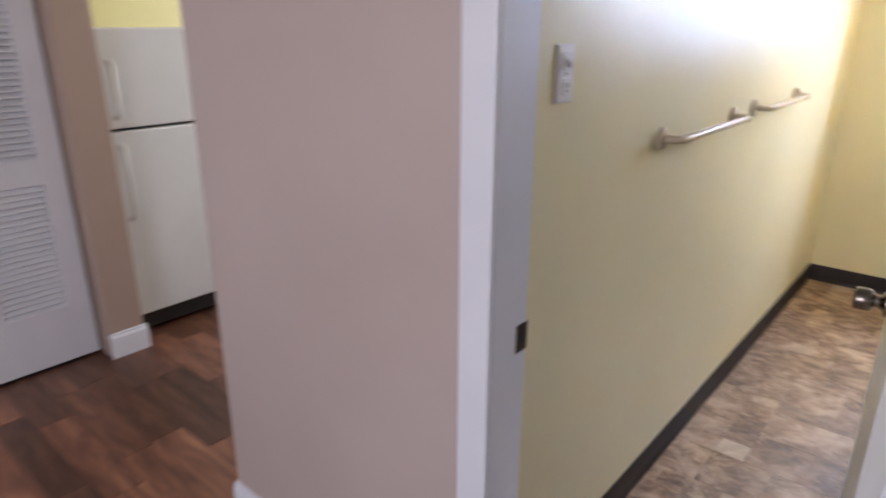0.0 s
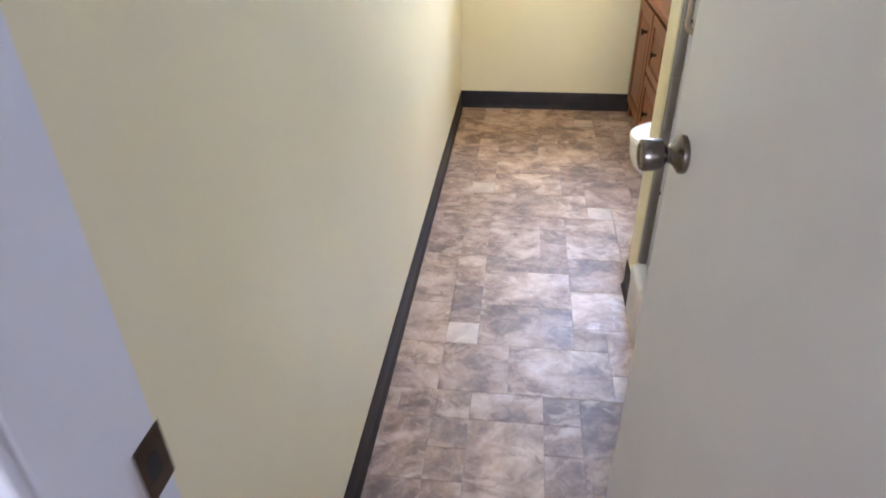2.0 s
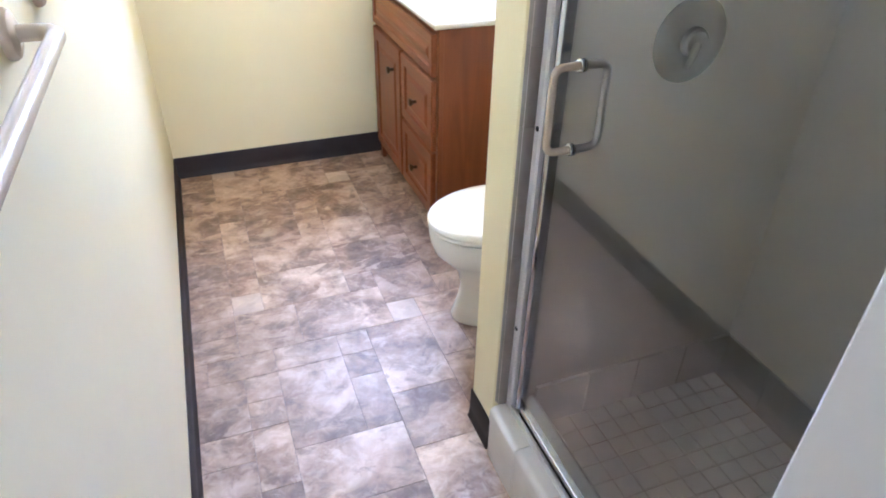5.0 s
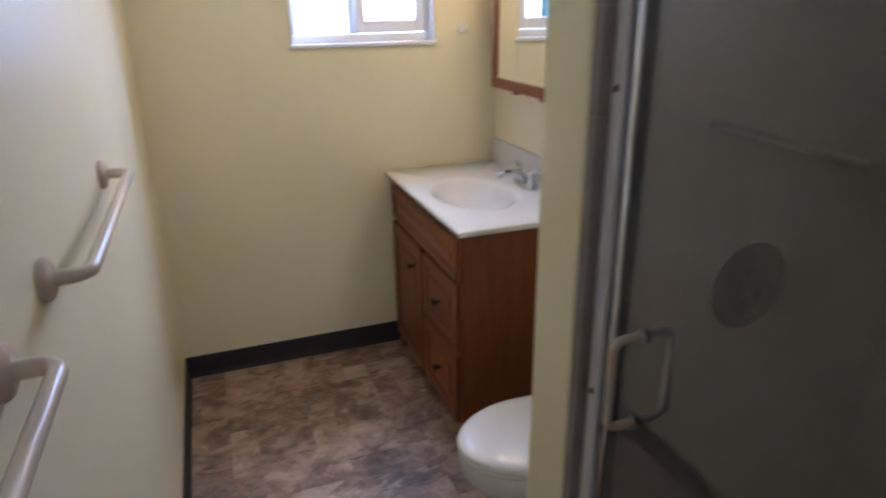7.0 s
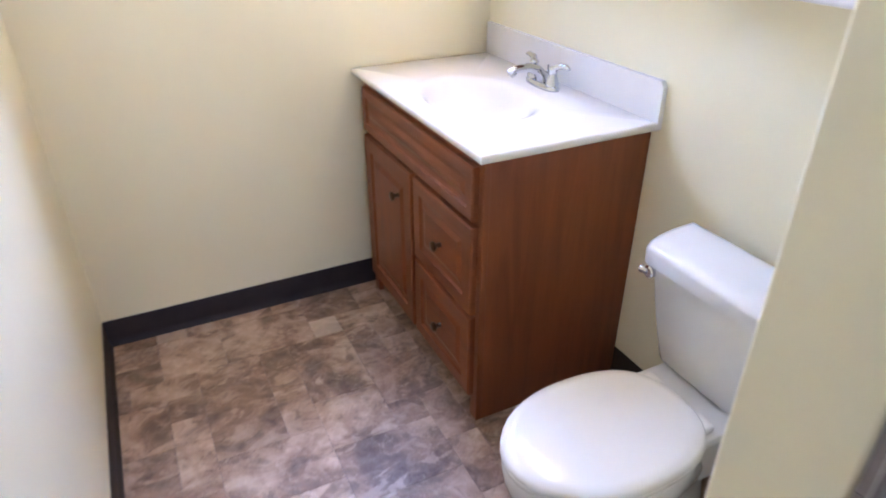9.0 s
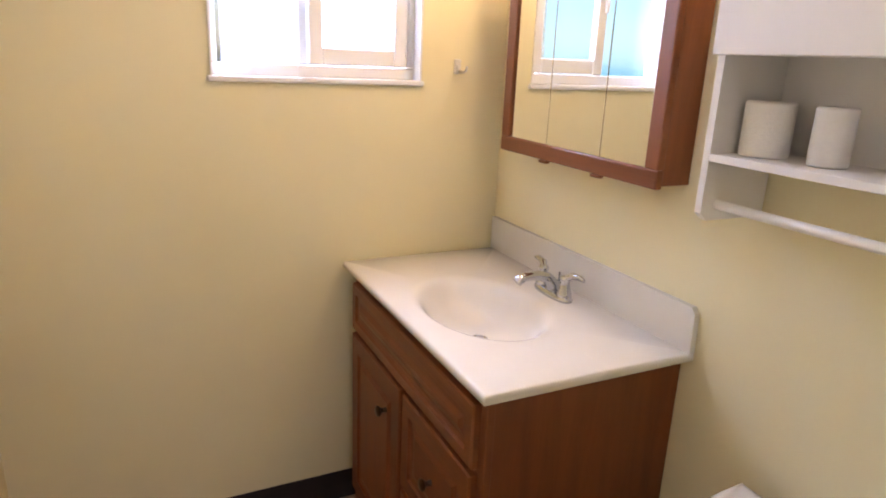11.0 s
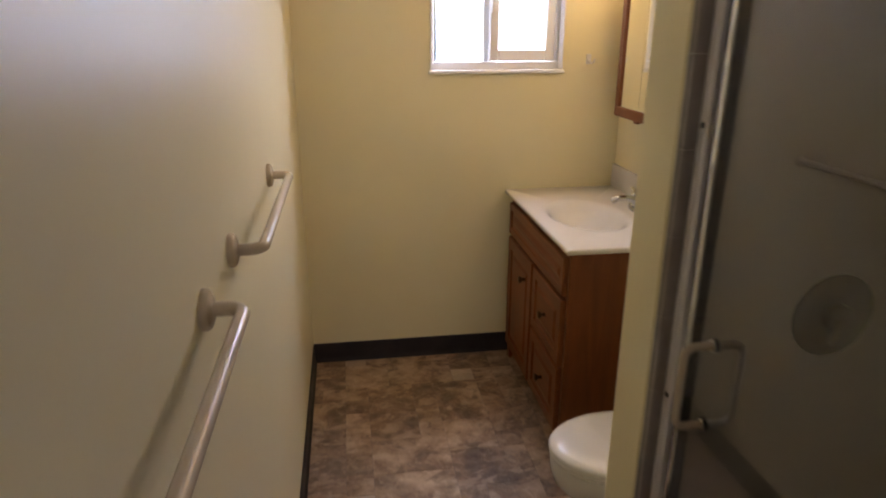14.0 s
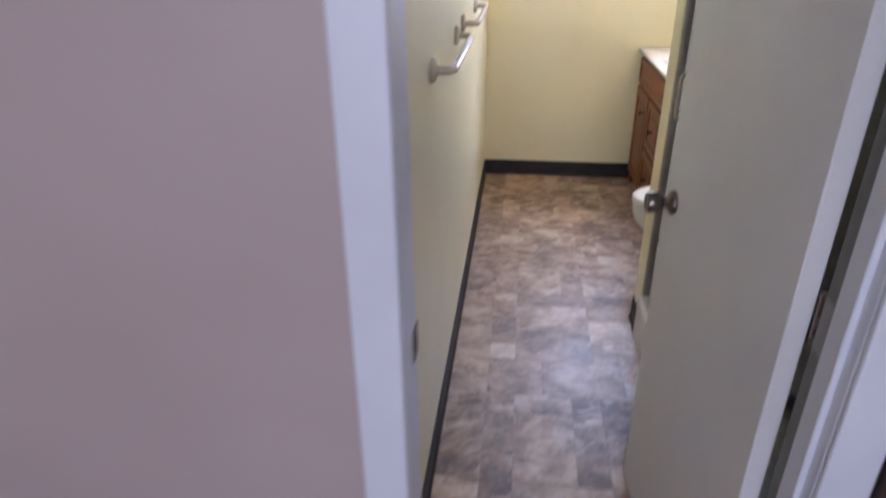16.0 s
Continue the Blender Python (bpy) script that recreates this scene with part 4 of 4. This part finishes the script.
# ---- towel bars, hook, switch ----
def towel_bar(y0, y1, z, label):
    t = thing("towel_bar", (0, (y0 + y1) / 2, z), label, "towel bar", "bars on the wall")
    for y in (y0, y1):
        part("flange", lathe((0, y, z), (1, 0, 0), [(0, 0.031), (0.006, 0.031), (0.011, 0.028), (0.014, 0.021), (0.015, 0.004)], 28), M_BAR, t, smooth=35)
    xo, r = 0.058, 0.026
    pts = [(0.012, y0, z)] + arc((xo - r, y0 + r, z), (0, -1, 0), (1, 0, 0), r, 0, math.pi / 2, 7) + arc((xo - r, y1 - r, z), (1, 0, 0), (0, 1, 0), r, 0, math.pi / 2, 7) + [(0.012, y1, z)]
    part("bar", tube(pts, 0.0105, 18), M_BAR, t, smooth=50)


towel_bar(1.75, 2.355, 1.215, "off-white enamelled metal towel bar by the light switch")
towel_bar(2.59, 3.205, 1.224, "off-white enamelled metal towel bar towards the window")


def robe_hook():
    x, z = 1.327, 1.455
    h = thing("robe_hook", (x, YF, z), "small white double hook on yellow wall", "hook")
    part("hook_plate", box(x - 0.012, YF - 0.006, z - 0.015, x + 0.012, YF, z + 0.03, 0.003, 2), M_LAMINATE, h)
    for s in (-1, 1):
        part("prong", tube([(x, YF - 0.004, z), (x + s * 0.008, YF - 0.022, z - 0.010), (x + s * 0.014, YF - 0.034, z - 0.004), (x + s * 0.017, YF - 0.036, z + 0.010)], [0.005, 0.005, 0.0045, 0.004], 10), M_LAMINATE, h, smooth=50)


robe_hook()


def switch_plate():
    y0, y1, z0, z1 = 1.172, 1.242, 1.355, 1.471
    s = thing("switch_plate", (0, 1.207, z0), "white combination switch and outlet wall plate", "switch")
    part("plate", loft([[Vector((x, a, b)) for a, b in ((y0 + i, z0 + i), (y1 - i, z0 + i), (y1 - i, z1 - i), (y0 + i, z1 - i))] for x, i in ((0, 0), (0.003, 0), (0.006, 0.004))]), M_LAMINATE, s)
    for z in (1.388, 1.438):
        f = part("device_face", box(0.006, 1.190, z - 0.018, 0.0085, 1.224, z + 0.018, 0.002, 2), M_LAMINATE, s)
        if z < 1.4:
            for dy in (-0.006, 0.006):
                part("slot", box(0.0085, 1.207 + dy - 0.001, z - 0.002, 0.009, 1.207 + dy + 0.001, z + 0.008), M_DARK, f)
            part("slot", box(0.0085, 1.204, z - 0.011, 0.009, 1.210, z - 0.006), M_DARK, f)
        else:
            part("toggle", loft([[Vector((x, a, b)) for a, b in ((1.203, zz - h), (1.211, zz - h), (1.211, zz + h), (1.203, zz + h))] for x, zz, h in ((0.0085, 1.436, 0.008), (0.020, 1.428, 0.004))]), M_LAMINATE, f)
    for z in (1.413,):
        part("screw", lathe((0.006, 1.207, z), (1, 0, 0), [(0, 0.003), (0.001, 0.003), (0.0012, 0.001)], 10), M_NICKEL, s)


switch_plate()


# ---- hall and kitchen ----
# made-up panel in place of an unidentified brown and pale thing beside the casing
def mottled_panel():
    m, nt, b_ = material("mottled_brown_pale", 0.6)
    v = coords(nt)
    n = noise_tex(nt, v, 7.0, 3, 0.5, 1.5)
    nt.links.new(ramp(nt, n, [(0.42, (0.045, 0.025, 0.018)), (0.50, (0.13, 0.075, 0.05)), (0.55, (0.42, 0.36, 0.36)), (0.66, (0.50, 0.44, 0.45))]), b_.inputs["Base Color"])
    x0, x1, z0, z1 = DX1 + 0.078, DX1 + 0.46, 0.42, 1.02
    p = thing("mottled_panel", ((x0 + x1) / 2, YD0, z0), "brown and pale mottled panel standing in for an unidentified thing", "picture")
    part("panel_face", box(x0, YD0 - 0.025, z0, x1, YD0 - 0.004, z1, 0.003, 2), m, p)
    part("panel_backing", box(x0 + 0.01, YD0 - 0.004, z0 + 0.01, x1 - 0.01, YD0, z1 - 0.01), M_CARD, p)


mottled_panel()


def folding_door():
    d = thing("folding_door", (KX, 0.62, 0), "white louvered bifold closet door, closed", "closet door")
    xb, xf = KX - 0.028, KX
    slat_me = {}
    for y0, y1 in ((0.140, 0.596), (0.602, 1.058)):
        st = 0.100
        for a, b_ in ((y0, y0 + st), (y1 - st, y1)):
            part("stile", box(xb, a, 0.015, xf, b_, 2.02, 0.002, 1), M_WHITE, d)
        for z0, z1 in ((0.015, 0.280), (0.855, 0.965), (1.92, 2.02)):
            part("rail", box(xb, y0 + st, z0, xf, y1 - st, z1, 0.002, 1), M_WHITE, d)
        wy = y1 - y0 - 2 * st
        if "s" not in slat_me:
            b = box(-0.019, -wy / 2, -0.003, 0.019, wy / 2, 0.003, 0.0015, 1)
            b.transform(Matrix.Rotation(radians(42), 4, "Y"))
            slat_me["s"] = mesh_from(b, "slat", M_WHITE)
        for z0, z1, k in ((0.280, 0.855, 22), (0.965, 1.92, 37)):
            for i in range(k):
                z = z0 + (z1 - z0) * (i + 0.5) / k
                piece("slat", slat_me["s"], d, Matrix.Translation((KX - 0.014, (y0 + y1) / 2, z)) @ Matrix.Translation(-d.location) @ Matrix.Translation(d.location))


folding_door()


def fridge():
    y0, y1, xf = 1.264, 1.975, -2.39
    f = thing("fridge", (-2.76, (y0 + y1) / 2, 0), "white top-freezer fridge in the kitchen", "fridge")
    part("body", box(-3.12, y0 + 0.004, 0.03, xf - 0.075, y1 - 0.004, 1.495, 0.006, 2), M_FRIDGE, f)
    part("gasket", box(xf - 0.075, y0 + 0.012, 0.12, xf - 0.062, y1 - 0.012, 1.485), M_DARK, f, "dark door seal")
    up = part("freezer_door", box(xf - 0.062, y0, 1.052, xf, y1, 1.50, 0.012, 3), M_FRIDGE, f)
    lo = part("fridge_door", box(xf - 0.062, y0, 0.115, xf, y1, 1.040, 0.012, 3), M_FRIDGE, f)
    for own, z0, z1 in ((up, 1.10, 1.36), (lo, 0.62, 0.98)):
        part("handle", tube([(xf - 0.002, y0 + 0.05, z0), (xf + 0.030, y0 + 0.05, z0 + 0.02), (xf + 0.034, y0 + 0.05, (z0 + z1) / 2), (xf + 0.030, y0 + 0.05, z1 - 0.02), (xf - 0.002, y0 + 0.05, z1)], 0.011, 10), M_FRIDGE, own, "", 50)
    part("kick_grille", box(xf - 0.085, y0 + 0.01, 0.02, xf - 0.045, y1 - 0.01, 0.105, 0.004, 1), M_DARK, f, "dark kick grille")
    for y in (y0 + 0.05, y1 - 0.05):
        part("foot", lathe((xf - 0.11, y, 0.0), (0, 0, 1), [(0, 0.02), (0.012, 0.02), (0.032, 0.008)], 14), M_DARK, f)
        part("foot", lathe((-3.06, y, 0.0), (0, 0, 1), [(0, 0.02), (0.012, 0.02), (0.032, 0.008)], 14), M_DARK, f)


fridge()


# ---- floor pieces ----
def vinyl_tiles():
    """A printed sheet whose pattern of ten by ten units repeats, each repeat with the same two pale squares."""
    ux, uy = 0.1025, 0.1053
    ox, oy = 0.050 - ux, 1.0147 - 0.5 * uy
    n_unit, reps_x, reps_y = 10, 2, 4
    taken = [[False] * n_unit for _ in range(n_unit)]
    rng = random.Random(14)
    shapes = [(2, 2), (2, 3), (3, 2), (2, 2), (3, 3), (2, 1), (1, 2), (1, 1)]
    block = [(2, 2, 1, 1), (7, 0, 1, 1)]
    for i, j, w, h in block:
        taken[i][j] = True
    for j in range(n_unit):
        for i in range(n_unit):
            if taken[i][j]:
                continue
            options = [s for s in shapes if i + s[0] <= n_unit and j + s[1] <= n_unit and not any(taken[i + a][j + c] for a in range(s[0]) for c in range(s[1]))]
            w, h = rng.choice(options[:5] if len(options) > 2 and rng.random() < 0.85 else options)
            for a in range(w):
                for c in range(h):
                    taken[i + a][j + c] = True
            block.append((i, j, w, h))
    laid = [(i + n_unit * a, j + n_unit * c, w, h, k < 2) for a in range(reps_x) for c in range(reps_y) for k, (i, j, w, h) in enumerate(block)]
    meshes = {}
    for i, j, w, h, pale in laid:
        x0, x1 = max(ox + i * ux, 0.001), min(ox + (i + w) * ux, XR)
        y0, y1 = max(oy + j * uy, 1.0), min(oy + (j + h) * uy, YF)
        if (x0 > CURB0 + 0.01 and y1 < PY0 + 0.02) or x1 - x0 < 0.02 or y1 - y0 < 0.02:
            continue
        key = (round(x1 - x0, 4), round(y1 - y0, 4), pale)
        if key not in meshes:
            hx, hy, g = key[0] / 2, key[1] / 2, 0.0006
            rings = [[Vector((sx * (hx - e), sy * (hy - e), z)) for sx, sy in ((-1, -1), (1, -1), (1, 1), (-1, 1))] for z, e in ((-0.003, g), (-0.0004, g), (0.0, g + 0.0004))]
            meshes[key] = mesh_from(loft(rings), "floor_tile", M_TILE_PALE if pale else M_TILE)
        piece("floor_tile", meshes[key], bath_floor, Matrix.Translation(((x0 + x1) / 2, (y0 + y1) / 2, 0)))


def planks(parent, x0, x1, y0, y1, width, length, seed):
    rng = random.Random(seed)
    meshes = {}
    y = y0
    while y < y1 - 0.01:
        ye = min(y + width, y1)
        x = x0 - rng.uniform(0, length)
        while x < x1:
            a, c = max(x, x0), min(x + length, x1)
            if c - a > 0.02:
                key = (round(c - a, 3), round(ye - y, 4))
                if key not in meshes:
                    hx, hy = key[0] / 2, key[1] / 2
                    rings = [[Vector((sx * (hx - e), sy * (hy - e), z)) for sx, sy in ((-1, -1), (1, -1), (1, 1), (-1, 1))] for z, e in ((-0.003, 0.0004), (-0.001, 0.0004), (0.0, 0.0016))]
                    meshes[key] = mesh_from(loft(rings), "plank", M_PLANK)
                piece("plank", meshes[key], parent, Matrix.Translation(((a + c) / 2, (y + ye) / 2, 0)))
            x += length
        y = ye


vinyl_tiles()
planks(hall_floor, -2.39, 2.2, -1.0, 1.0, 0.125, 0.62, 5)
planks(kitchen_floor, -3.3, -0.87, 1.0, 2.5, 0.125, 0.62, 6)
planks(hall_floor, -2.39, 2.2, -2.6, -1.0, 0.2, 1.2, 7)
